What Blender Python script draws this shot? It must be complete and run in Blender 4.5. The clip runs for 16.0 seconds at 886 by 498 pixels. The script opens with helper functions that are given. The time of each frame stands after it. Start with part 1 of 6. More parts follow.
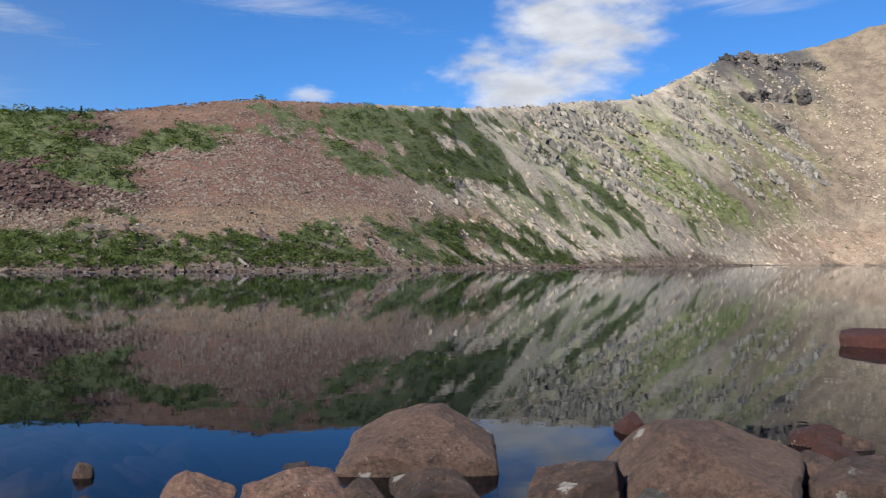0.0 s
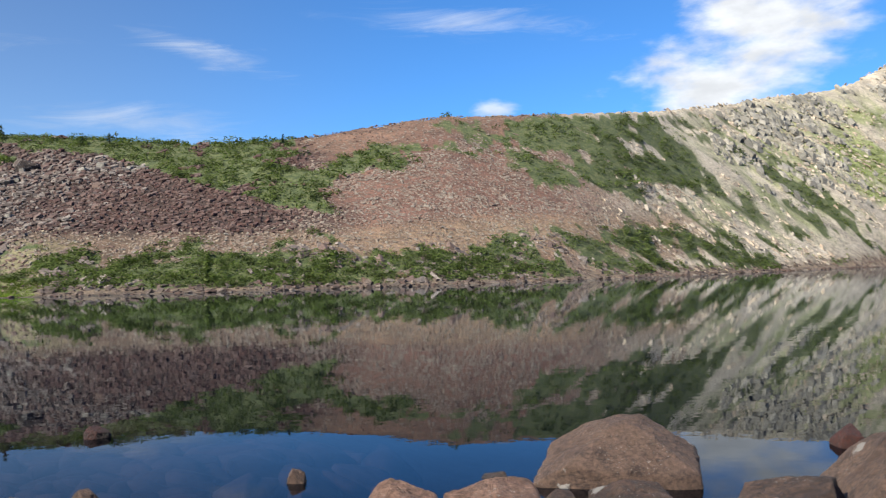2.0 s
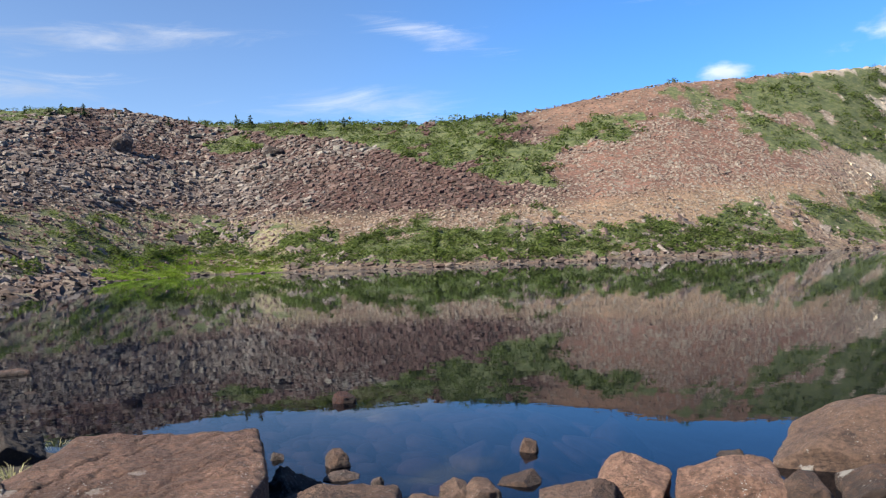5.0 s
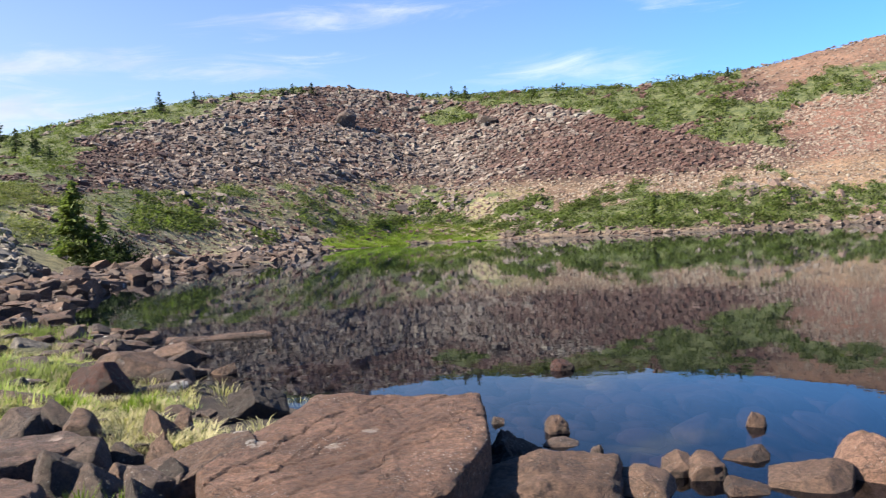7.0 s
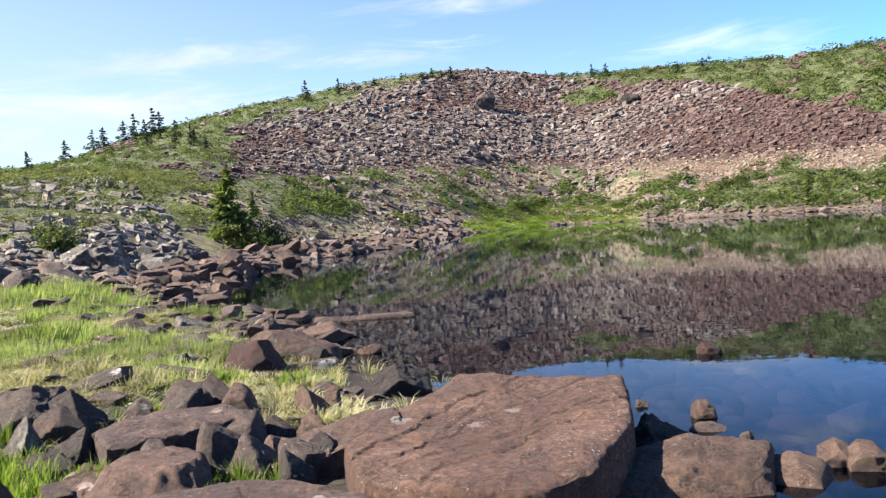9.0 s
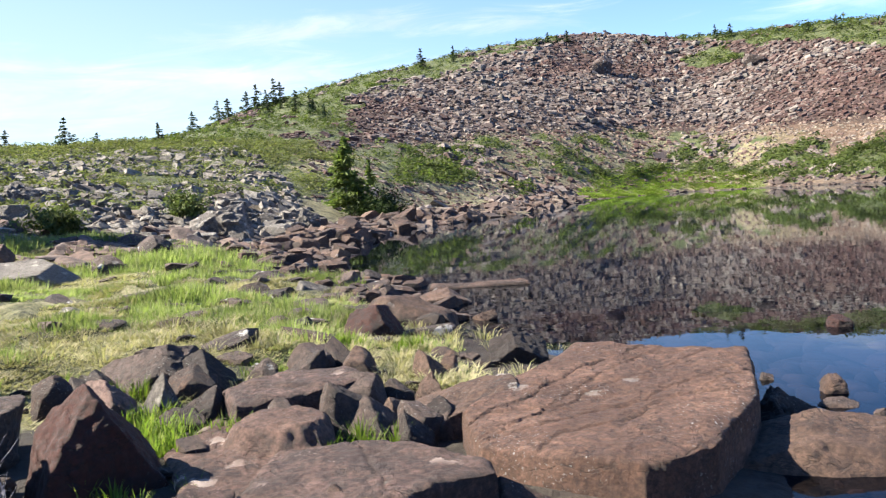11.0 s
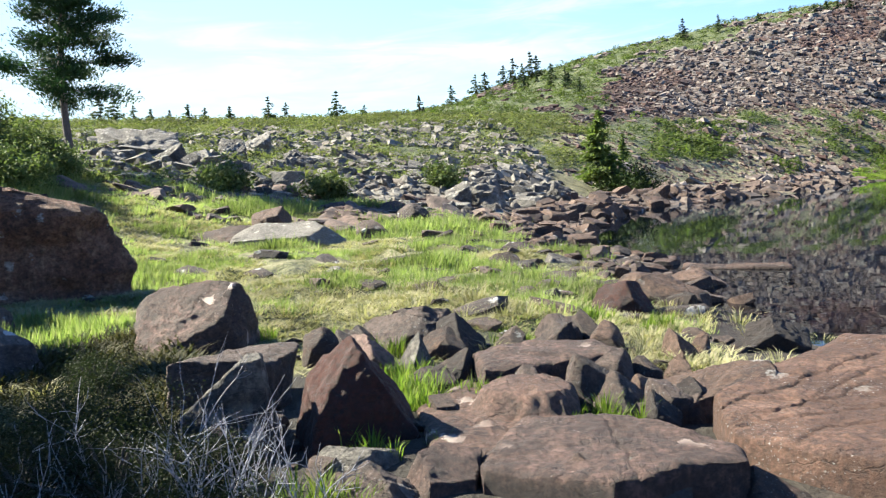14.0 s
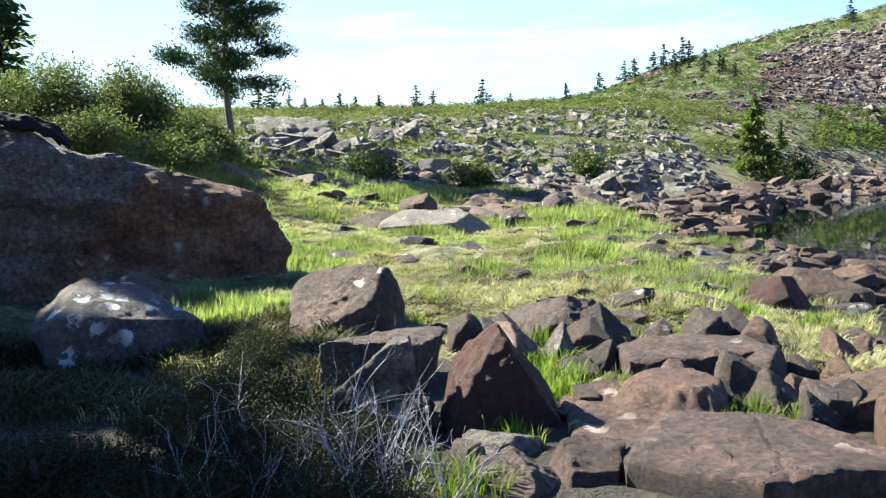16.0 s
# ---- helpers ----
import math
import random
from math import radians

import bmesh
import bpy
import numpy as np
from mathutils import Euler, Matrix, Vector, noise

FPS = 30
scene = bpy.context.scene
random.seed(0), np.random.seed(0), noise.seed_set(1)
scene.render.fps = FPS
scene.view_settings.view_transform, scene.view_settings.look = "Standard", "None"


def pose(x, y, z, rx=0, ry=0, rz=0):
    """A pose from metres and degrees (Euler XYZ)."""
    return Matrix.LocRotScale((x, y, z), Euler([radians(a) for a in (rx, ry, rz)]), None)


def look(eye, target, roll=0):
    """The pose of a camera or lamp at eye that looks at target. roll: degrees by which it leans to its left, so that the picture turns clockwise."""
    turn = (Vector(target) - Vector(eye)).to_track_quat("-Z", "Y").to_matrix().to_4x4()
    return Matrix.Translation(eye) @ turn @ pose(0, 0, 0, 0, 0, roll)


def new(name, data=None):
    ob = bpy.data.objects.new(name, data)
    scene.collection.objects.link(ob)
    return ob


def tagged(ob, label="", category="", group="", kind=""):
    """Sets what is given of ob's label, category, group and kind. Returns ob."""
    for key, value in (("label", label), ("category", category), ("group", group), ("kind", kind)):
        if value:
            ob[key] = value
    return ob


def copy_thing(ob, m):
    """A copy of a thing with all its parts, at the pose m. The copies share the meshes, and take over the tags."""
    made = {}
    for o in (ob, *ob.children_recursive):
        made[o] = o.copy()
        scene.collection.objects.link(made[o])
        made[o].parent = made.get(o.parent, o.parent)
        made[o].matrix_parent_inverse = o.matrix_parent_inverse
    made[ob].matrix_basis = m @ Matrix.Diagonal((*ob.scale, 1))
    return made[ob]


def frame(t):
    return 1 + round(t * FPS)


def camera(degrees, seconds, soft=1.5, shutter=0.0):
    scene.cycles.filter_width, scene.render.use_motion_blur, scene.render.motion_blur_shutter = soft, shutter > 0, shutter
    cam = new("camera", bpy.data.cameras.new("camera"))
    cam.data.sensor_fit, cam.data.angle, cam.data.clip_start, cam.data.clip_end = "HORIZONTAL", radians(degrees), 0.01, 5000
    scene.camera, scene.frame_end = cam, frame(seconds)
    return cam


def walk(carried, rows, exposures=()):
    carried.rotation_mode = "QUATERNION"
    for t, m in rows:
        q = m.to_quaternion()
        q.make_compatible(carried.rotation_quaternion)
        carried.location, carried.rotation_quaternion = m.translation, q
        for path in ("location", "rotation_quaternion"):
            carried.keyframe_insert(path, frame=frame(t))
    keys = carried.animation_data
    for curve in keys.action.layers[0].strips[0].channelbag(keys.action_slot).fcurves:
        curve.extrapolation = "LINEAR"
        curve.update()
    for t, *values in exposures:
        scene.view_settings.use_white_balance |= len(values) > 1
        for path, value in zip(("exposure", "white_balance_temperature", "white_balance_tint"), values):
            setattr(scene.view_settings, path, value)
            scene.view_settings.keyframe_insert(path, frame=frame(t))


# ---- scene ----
cam = camera(53.43, 16.0, soft=1.2, shutter=0.3)
PATH = [
    (0.0, pose(0.006, 0.160, 1.797, 90.63, -0.33, -0.00)),
    (0.5, pose(0.007, 0.145, 1.790, 90.81, 0.03, 2.57)),
    (1.0, pose(0.001, 0.133, 1.792, 91.02, 0.53, 6.09)),
    (1.5, pose(-0.001, 0.153, 1.793, 91.29, 1.14, 9.82)),
    (2.0, pose(-0.003, 0.147, 1.792, 91.47, 1.48, 12.29)),
    (2.5, pose(-0.007, 0.153, 1.785, 91.69, 1.85, 15.60)),
    (3.0, pose(-0.001, 0.137, 1.788, 91.93, 1.86, 18.73)),
    (5.5, pose(0.000, 0.021, 1.804, 89.78, 2.37, 29.53)),
    (6.0, pose(-0.011, 0.013, 1.806, 89.86, 2.50, 33.21)),
    (6.5, pose(0.007, -0.015, 1.809, 89.56, 2.81, 37.05)),
    (7.0, pose(0.002, -0.016, 1.817, 88.71, 2.89, 40.69)),
    (7.5, pose(0.001, -0.021, 1.809, 88.52, 3.42, 44.19)),
    (8.0, pose(-0.001, -0.024, 1.812, 88.60, 3.42, 46.18)),
    (8.5, pose(0.003, -0.024, 1.812, 88.55, 3.44, 47.70)),
    (9.0, pose(0.008, -0.031, 1.810, 88.04, 3.52, 49.76)),
    (11.5, pose(-0.020, -0.059, 1.804, 86.44, 3.22, 60.30)),
    (12.0, pose(-0.023, -0.068, 1.799, 86.84, 2.64, 64.05)),
    (12.5, pose(-0.021, -0.070, 1.796, 87.03, 2.53, 66.41)),
    (13.0, pose(-0.014, -0.077, 1.790, 86.70, 2.42, 68.76)),
    (13.5, pose(-0.025, -0.083, 1.786, 86.20, 2.22, 70.89)),
    (14.0, pose(-0.015, -0.089, 1.788, 85.52, 2.10, 73.38)),
    (14.5, pose(-0.007, -0.096, 1.787, 85.31, 2.02, 75.71)),
    (15.0, pose(0.007, -0.106, 1.788, 85.11, 1.86, 77.96)),
    (15.5, pose(0.024, -0.120, 1.796, 84.88, 1.74, 80.37)),
    (16.0, pose(0.032, -0.124, 1.795, 85.04, 1.58, 82.73)),
]
walk(cam, PATH, [(0.0, 0.93, 6500, 9), (1.5, 1.26, 6700, 7), (3.0, 1.40, 6800, 6), (5.5, 1.72, 7050, 9), (7.5, 2.07, 7300, 11), (9.0, 2.18, 7150, 12), (12.5, 2.34, 7050, 6), (16.0, 2.47, 7000, 0)])

# ---- world, sun ----
SUN_YAW, SUN_UP = 142.0, 38.0      # degrees left of +y, degrees above the horizon


def way(yaw, up):
    a, e = radians(yaw), radians(up)
    return Vector((-math.sin(a) * math.cos(e), math.cos(a) * math.cos(e), math.sin(e)))


sun = new("sun", bpy.data.lights.new("sun", "SUN"))
sun.data.energy, sun.data.angle, sun.data.color = 5.0, radians(0.55), (1.0, 0.94, 0.86)
sun.matrix_world = look(way(SUN_YAW, SUN_UP) * 100, (0, 0, 0))


TONE = 0.525        # one scale for all base colours


class Nodes:
    """Short hand for node trees."""

    def __init__(self, tree):
        self.tree = tree
        tree.nodes.clear()

    def add(self, kind, **values):
        n = self.tree.nodes.new(kind)
        for k, v in values.items():
            if k in n.inputs:
                self.plug(n.inputs[k], v)
        return n

    def plug(self, socket, v):
        if isinstance(v, bpy.types.NodeSocket):
            self.tree.links.new(v, socket)
        else:
            socket.default_value = v

    def math(self, op, a, b=0.0, clamp=False):
        n = self.tree.nodes.new("ShaderNodeMath")
        n.operation, n.use_clamp = op, clamp
        self.plug(n.inputs[0], a)
        self.plug(n.inputs[1], b)
        return n.outputs[0]

    def span(self, v, lo, hi, a=0.0, b=1.0):
        n = self.tree.nodes.new("ShaderNodeMapRange")
        n.interpolation_type = "SMOOTHSTEP"
        for k, x in zip(("Value", "From Min", "From Max", "To Min", "To Max"), (v, lo, hi, a, b)):
            self.plug(n.inputs[k], x)
        return n.outputs[0]

    def mix(self, f, a, b, blend="MIX"):
        n = self.tree.nodes.new("ShaderNodeMix")
        n.data_type, n.blend_type = "RGBA", blend
        for s, x in ((n.inputs[0], f), (n.inputs[6], a), (n.inputs[7], b)):
            self.plug(s, (*x, 1) if isinstance(x, tuple) and len(x) == 3 else x)
        return n.outputs[2]

    def noise(self, vector, scale, detail=4.0, rough=0.55, distort=0.0):
        n = self.tree.nodes.new("ShaderNodeTexNoise")
        for k, x in (("Vector", vector), ("Scale", scale), ("Detail", detail), ("Roughness", rough), ("Distortion", distort)):
            self.plug(n.inputs[k], x)
        return n.outputs["Fac"]

    def ramp(self, f, stops):
        n = self.tree.nodes.new("ShaderNodeValToRGB")
        e = n.color_ramp.elements
        while len(e) < len(stops):
            e.new(0.5)
        for el, (p, c) in zip(e, stops):
            el.position, el.color = p, (c[0] * TONE, c[1] * TONE, c[2] * TONE, 1)
        self.plug(n.inputs[0], f)
        return n.outputs[0]


world = bpy.data.worlds.new("world")
scene.world = world
world.use_nodes = True
N = Nodes(world.node_tree)
sky = N.add("ShaderNodeTexSky")
sky.sky_type, sky.sun_disc = "NISHITA", False
sky.sun_elevation, sky.sun_rotation = radians(SUN_UP), radians(360 - SUN_YAW)
sky.altitude, sky.air_density, sky.dust_density, sky.ozone_density = 1800, 1.0, 0.6, 1.6
coord = N.add("ShaderNodeTexCoord").outputs["Generated"]
sep = N.add("ShaderNodeSeparateXYZ", Vector=coord).outputs
up_angle = N.math("MULTIPLY", N.math("ARCSINE", sep[2]), 57.2958)
yaw_angle = N.math("MULTIPLY", N.math("ARCTAN2", N.math("MULTIPLY", sep[0], -1.0), sep[1]), 57.2958)
flat = N.add("ShaderNodeCombineXYZ", X=yaw_angle, Y=N.math("MULTIPLY", up_angle, 2.2)).outputs[0]
flat_long = N.add("ShaderNodeCombineXYZ", X=N.math("ADD", N.math("MULTIPLY", yaw_angle, 0.35), N.math("MULTIPLY", up_angle, 0.5)), Y=N.math("MULTIPLY", up_angle, 2.0)).outputs[0]
puff = N.noise(flat, 0.24, 9.0, 0.56, 0.12)
wisp = N.noise(flat_long, 0.34, 9.0, 0.66, 0.9)


def cloud(yaw, up, wide, high, lean, noise_value, cut, soft):
    """A bank of cloud: a soft ellipse on the sky, broken up by noise."""
    a = N.math("SUBTRACT", yaw_angle, yaw)
    b = N.math("SUBTRACT", N.math("SUBTRACT", up_angle, up), N.math("MULTIPLY", a, lean))
    a, b = N.math("DIVIDE", a, wide), N.math("DIVIDE", b, high)
    d = N.math("SQRT", N.math("ADD", N.math("MULTIPLY", a, a), N.math("MULTIPLY", b, b)))
    body = N.math("ADD", N.math("SUBTRACT", 1.0, d), N.math("MULTIPLY", N.math("SUBTRACT", noise_value, 0.5), 2.0 if high > 1.9 else 3.6))
    return N.span(body, cut, cut + soft)


banks = [
    # yaw, up, half width, half height, lean, noise, cut, softness, strength
    (-8.6, 14.8, 6.6, 4.6, -0.15, puff, -0.10, 0.9, 1.0),
    (-5.4, 10.9, 6.2, 2.9, 0.0, puff, -0.10, 0.9, 1.0),
    (8.6, 10.4, 1.6, 0.7, 0.0, puff, -0.1, 1.2, 0.7),
    (10.0, 15.8, 9.0, 1.2, 0.10, wisp, -0.10, 1.9, 0.45),
    (26.5, 13.8, 5.0, 0.9, 0.22, wisp, -0.10, 1.9, 0.6),
    (30.5, 9.6, 8.0, 1.2, 0.05, wisp, -0.10, 2.0, 0.5),
    (-19.0, 15.6, 5.0, 1.0, 0.1, wisp, -0.10, 1.60, 0.45),
    (47.0, 13.6, 8.0, 0.9, -0.05, wisp, -0.20, 1.9, 0.5),
    (55.0, 10.5, 8.0, 0.9, -0.06, wisp, -0.20, 1.60, 0.45),
    (66.0, 10.6, 9.0, 1.1, -0.05, wisp, -0.20, 1.60, 0.45),
    (72.0, 8.0, 16.0, 1.6, -0.03, wisp, -0.30, 1.60, 0.56),
    (84.0, 9.0, 14.0, 1.1, 0.08, wisp, -0.20, 1.60, 0.45),
    (88.0, 6.5, 26.0, 1.8, 0.0, wisp, -0.40, 1.92, 0.52),
]
cover_value = 0.0
for b in banks:
    c = N.math("MULTIPLY", cloud(*b[:8]), b[8])
    cover_value = N.math("MAXIMUM", cover_value, c)
haze = N.math("MULTIPLY", N.math("MULTIPLY", N.span(yaw_angle, 38.0, 92.0), N.span(yaw_angle, 172.0, 125.0)), N.span(up_angle, 24.0, 4.0, 0.0, 0.72))
dim = N.span(yaw_angle, 15.0, 65.0, 1.0, 0.66)
shade = N.math("MULTIPLY", N.span(N.noise(flat, 0.3, 5.0), 0.3, 0.75, 6.6, 8.8), dim)
white = N.mix(1.0, (0.95, 0.99, 1.1), N.add("ShaderNodeCombineColor", Red=shade, Green=shade, Blue=shade).outputs[0], "MULTIPLY")
deep = N.mix(1.0, sky.outputs[0], N.mix(N.span(yaw_angle, 45.0, 10.0), (0.84, 1.02, 1.30), (0.46, 0.98, 1.58)), "MULTIPLY")
final = N.mix(cover_value, N.mix(haze, deep, (3.3, 4.05, 4.6)), white)
back = N.add("ShaderNodeBackground", Color=final, Strength=0.05)
out = N.add("ShaderNodeOutputWorld", Surface=back.outputs[0])


# ---- noise on the plan ----
def lattice(ix, iy, seed):
    h = (ix.astype(np.int64) * 374761393 + iy.astype(np.int64) * 668265263 + seed * 982451653) & 0xFFFFFFFF
    h = ((h ^ (h >> 13)) * 1274126177) & 0xFFFFFFFF
    return ((h ^ (h >> 16)) & 0xFFFF) / 65535.0


def value_noise(x, y, seed):
    ix, iy = np.floor(x), np.floor(y)
    fx, fy = x - ix, y - iy
    fx, fy = fx * fx * (3 - 2 * fx), fy * fy * (3 - 2 * fy)
    a, b = lattice(ix, iy, seed), lattice(ix + 1, iy, seed)
    c, d = lattice(ix, iy + 1, seed), lattice(ix + 1, iy + 1, seed)
    return (a + (b - a) * fx) * (1 - fy) + (c + (d - c) * fx) * fy


def fbm(x, y, size, octaves=4, seed=0):
    """Noise about 0, from -0.5 to 0.5."""
    total, amp, norm = 0.0, 1.0, 0.0
    for o in range(octaves):
        total = total + amp * value_noise(x / size * 2 ** o, y / size * 2 ** o, seed + 17 * o)
        norm, amp = norm + amp, amp * 0.5
    return total / norm - 0.5


def step(a, b, x):
    t = np.clip((x - a) / (b - a), 0, 1)
    return t * t * (3 - 2 * t)


# ---- the lie of the land: lake outline and hills, by bearing (degrees left of +y) ----
EYE = 1.8
SHORE = ((-75, 9), (-60, 5.6), (-40, 4.9), (-20, 4.6), (0, 4.5), (15, 4.3), (28, 4.4), (36, 4.4), (39, 7.2), (44, 8.6), (48.7, 8.9), (54.8, 10.4), (58.8, 14.2),
         (62.3, 18.5), (64.8, 20.5), (66.4, 27), (64.3, 34.5), (62.2, 43), (60, 48.5), (56.4, 55.5), (51.5, 67), (47.8, 104),
         (42, 121), (36, 115), (25, 110), (14, 114), (4, 131), (-4, 166), (-11, 222), (-17, 300), (-24, 400), (-36, 430), (-60, 380), (-80, 240), (-84, 60))
SHORE_XY = np.array([(-r * math.sin(radians(a)), r * math.cos(radians(a))) for a, r in SHORE])
HILLS = ((-180, 60, 260, 8, 1.3), (-100, 260, 520, 9, 1.2), (-60, 440, 680, 12, 1.2), (-36, 435, 640, 14.5, 1.15), (-27, 412, 590, 13.9, 1.15), (-23, 398, 580, 12.7, 1.15),
         (-20, 352, 560, 12.4, 1.15))
HILLS_2 = ((-17.6, 312, 520, 12.5, 1.15), (-15.3, 272, 480, 11.5, 1.15), (-13.5, 246, 420, 10.6, 1.15), (-11.8, 230, 390, 10.1, 1.15), (-8, 202, 350, 10.05, 1.15),
           (-4, 168, 290, 9.75, 1.15), (0, 150, 240, 9.85, 1.15), (4, 133, 215, 9.95, 1.15), (8, 125, 205, 10.0, 1.15), (12, 117, 195, 10.05, 1.15), (17, 115, 190, 9.4, 1.15))
HILLS_3 = ((22, 112, 185, 8.65, 1.15), (27, 111, 185, 8.35, 1.15), (32, 113, 190, 8.5, 1.15), (38, 117, 200, 8.6, 1.2), (42, 122, 210, 8.65, 1.25), (46, 110, 205, 9.2, 1.22),
           (49.3, 100, 200, 9.45, 1.22), (52, 92, 195, 9.3, 1.22), (55, 84, 190, 8.9, 1.22), (58, 74, 185, 8.4, 1.22), (62, 60, 180, 7.8, 1.25))
HILLS_4 = ((66, 46, 170, 6.8, 1.25), (70, 34, 160, 5.8, 1.25), (72.5, 26, 140, 4.8, 1.3), (74.5, 24, 120, 4.4, 1.25), (80, 22, 100, 4.2, 1.25), (86, 22, 95, 4.2, 1.25),
           (93, 18, 82, 4.1, 1.05), (100, 14, 70, 4.2, 0.95), (110, 12, 65, 4.2, 0.95), (130, 20, 100, 4, 1.2), (180, 60, 260, 8, 1.3))
HILL = np.array(HILLS + HILLS_2 + HILLS_3 + HILLS_4, float)


def bearing(x, y):
    return np.degrees(np.arctan2(-x, y))


HILL_AZ = np.arange(-180, 180.01, 0.25)


def smoothed(k, width):
    """One column of the hills by bearing, smoothed over some degrees."""
    span = int(width * 12)
    kernel = np.exp(-(np.arange(-span, span + 1) * 0.25 / width) ** 2 / 2)
    return np.convolve(np.pad(np.interp(HILL_AZ, HILL[:, 0], HILL[:, k]), span, mode="edge"), kernel / kernel.sum(), "valid")


HILL_FINE = [smoothed(k, 0.9 if k in (0, 3) else 2.2) for k in range(5)]


def hill(az, k):
    return np.interp(az, HILL_AZ, HILL_FINE[k])


def off_shore(x, y):
    """Metres from the lake's outline, positive on land."""
    best, inside = np.full(x.shape, 1e9), np.zeros(x.shape, bool)
    for (ax, ay), (bx, by) in zip(SHORE_XY, np.roll(SHORE_XY, -1, 0)):
        ex, ey = bx - ax, by - ay
        t = np.clip(((x - ax) * ex + (y - ay) * ey) / (ex * ex + ey * ey), 0, 1)
        best = np.minimum(best, np.hypot(x - ax - t * ex, y - ay - t * ey))
        cross = (ay > y) != (by > y)
        inside ^= cross & (x < (bx - ax) * (y - ay) / (by - ay if by != ay else 1e-9) + ax)
    return np.where(inside, -best, best)


def land(x, y):
    """Height of the ground, bearing, share of the way up to the skyline as seen from the shore."""
    x, y = np.asarray(x, float), np.asarray(y, float)
    r, az = np.hypot(x, y), bearing(x, y)
    d = off_shore(x, y)
    d = d + fbm(x, y, 3.0, 3, 5) * np.clip(r * 0.03, 0.2, 2.0)
    bank = (0.13 + 0.15 * step(6.5, 13, r)) * (1 - np.exp(-np.maximum(d, 0) / 1.2)) + 0.012 * np.clip(d, 0, 40) + 0.05 * np.clip(d - 3, 0, 40) * step(45, 70, r)
    bed = -np.minimum((0.16 + 0.16 * step(24, 8, az)) * np.maximum(-d, 0) ** 0.8, 9.0) + fbm(x, y, 0.9, 3, 8) * 0.16 * step(0.0, 1.0, -d)
    foot, crest, rise, power = (hill(az, k) for k in (1, 2, 3, 4))
    top = EYE + crest * np.tan(np.radians(rise))
    u = np.clip((r - foot) / (crest - foot), 0, 1)
    far = np.maximum(r - crest, 0)
    slope = (top - bank) * u ** power * (1 - np.exp(-np.maximum(d, 0) / 3.0)) - 0.10 * far * step(0, 30, far)
    slope = np.maximum(slope, np.where(far > 0, -6.0, 0.0))
    rough = (fbm(x, y, 22.0, 5, 1) * 3.2 + fbm(x, y, 5.0, 3, 2) * 0.9) * np.clip(u * 6, 0, 1) * np.clip(crest / 250, 0.25, 2.6) * (1 - 0.75 * step(0.8, 1.0, u))
    small = (fbm(x, y, 1.6, 4, 3) * (0.14 + 0.14 * step(6, 12, r)) + fbm(x, y, 0.55, 3, 4) * (0.07 + 0.22 * step(8, 11, r))) * step(0.2, 3.0, d) * (1 - np.clip(u * 3, 0, 1))
    gully = np.abs(fbm((az + 11 * (1 - u)) * 3.0, u * 5.0, 3.0, 4, 77)) * 17 * step(4, -14, az) * u * (1 - step(0.85, 1.0, u))
    slope = slope - gully
    z = np.where(d > 0, bank + slope + rough + small, bed)
    share = np.degrees(np.arctan2(z - EYE, np.maximum(r, 0.1))) / rise
    return z, az, share, d, u, r


def ground_z(x, y):
    return float(land(np.array([x]), np.array([y]))[0][0])


def box(v, lo, hi, soft):
    return step(lo - soft, lo + soft, v) * (1 - step(hi - soft, hi + soft, v))


# patches of green on the slopes: corners as (bearing, share of the way up)
LEFT_HEATH = ((46, 1.3), (42.3, 0.98), (37.8, 0.91), (33.1, 0.88), (29.6, 0.77), (26.8, 0.67), (23.5, 0.54), (18.8, 0.42), (19.8, 0.54), (20.4, 0.65), (19.9, 0.70), (15.4, 0.71),
              (13.8, 0.84), (16.4, 0.84), (20.9, 0.77), (23.8, 0.86), (21, 0.95), (18.8, 1.3))
MID_HEATH = ((8.2, 0.93), (3.4, 0.99), (-1.7, 0.98), (-2.8, 0.83), (-3.9, 0.64), (-5.5, 0.43), (-3.2, 0.50), (0.6, 0.58), (0.1, 0.44), (2.3, 0.53), (5.7, 0.55), (7.1, 0.66))
MID_FRINGE = ((15, 0.90), (9, 1.0), (5, 0.9), (5, 0.45), (7, 0.5), (10.5, 0.72))
BENCH = ((37, -0.4), (37, 0.11), (32.6, 0.19), (28, 0.20), (25, 0.15), (19.8, 0.16), (12.2, 0.18), (7.9, 0.24), (4.9, 0.29), (-1.7, 0.25), (-5.3, 0.14), (-9, 0.06), (-12.5, 0.02), (-12.5, -0.4))
HEDGE = ((53, -0.1), (52, 0.09), (45, 0.09), (37, 0.08), (37, -0.4))
RUN_BRIGHT = ((-11.4, 0.68), (-14.0, 0.64), (-16.8, 0.38), (-19.2, 0.26), (-18.7, 0.17), (-15.8, 0.24), (-13.2, 0.36))
RUN_FAR = ((-18.5, 0.38), (-21.2, 0.38), (-24.0, 0.22), (-21.5, 0.25))
RUN_DARK = ((-7.4, 0.62), (-9.2, 0.60), (-11.2, 0.40), (-13.2, 0.21), (-16.4, 0.0), (-14.4, 0.03), (-10.2, 0.28))
CRAGGY = ((-4.6, 0.90), (-7.0, 0.97), (-12.4, 0.97), (-13.0, 0.55), (-10.8, 0.44), (-8.0, 0.62), (-5.4, 0.62))
SCREE_SCRUB = ((42.2, 0.86), (39.6, 0.92), (38.0, 0.86), (39.0, 0.79), (41.5, 0.79))


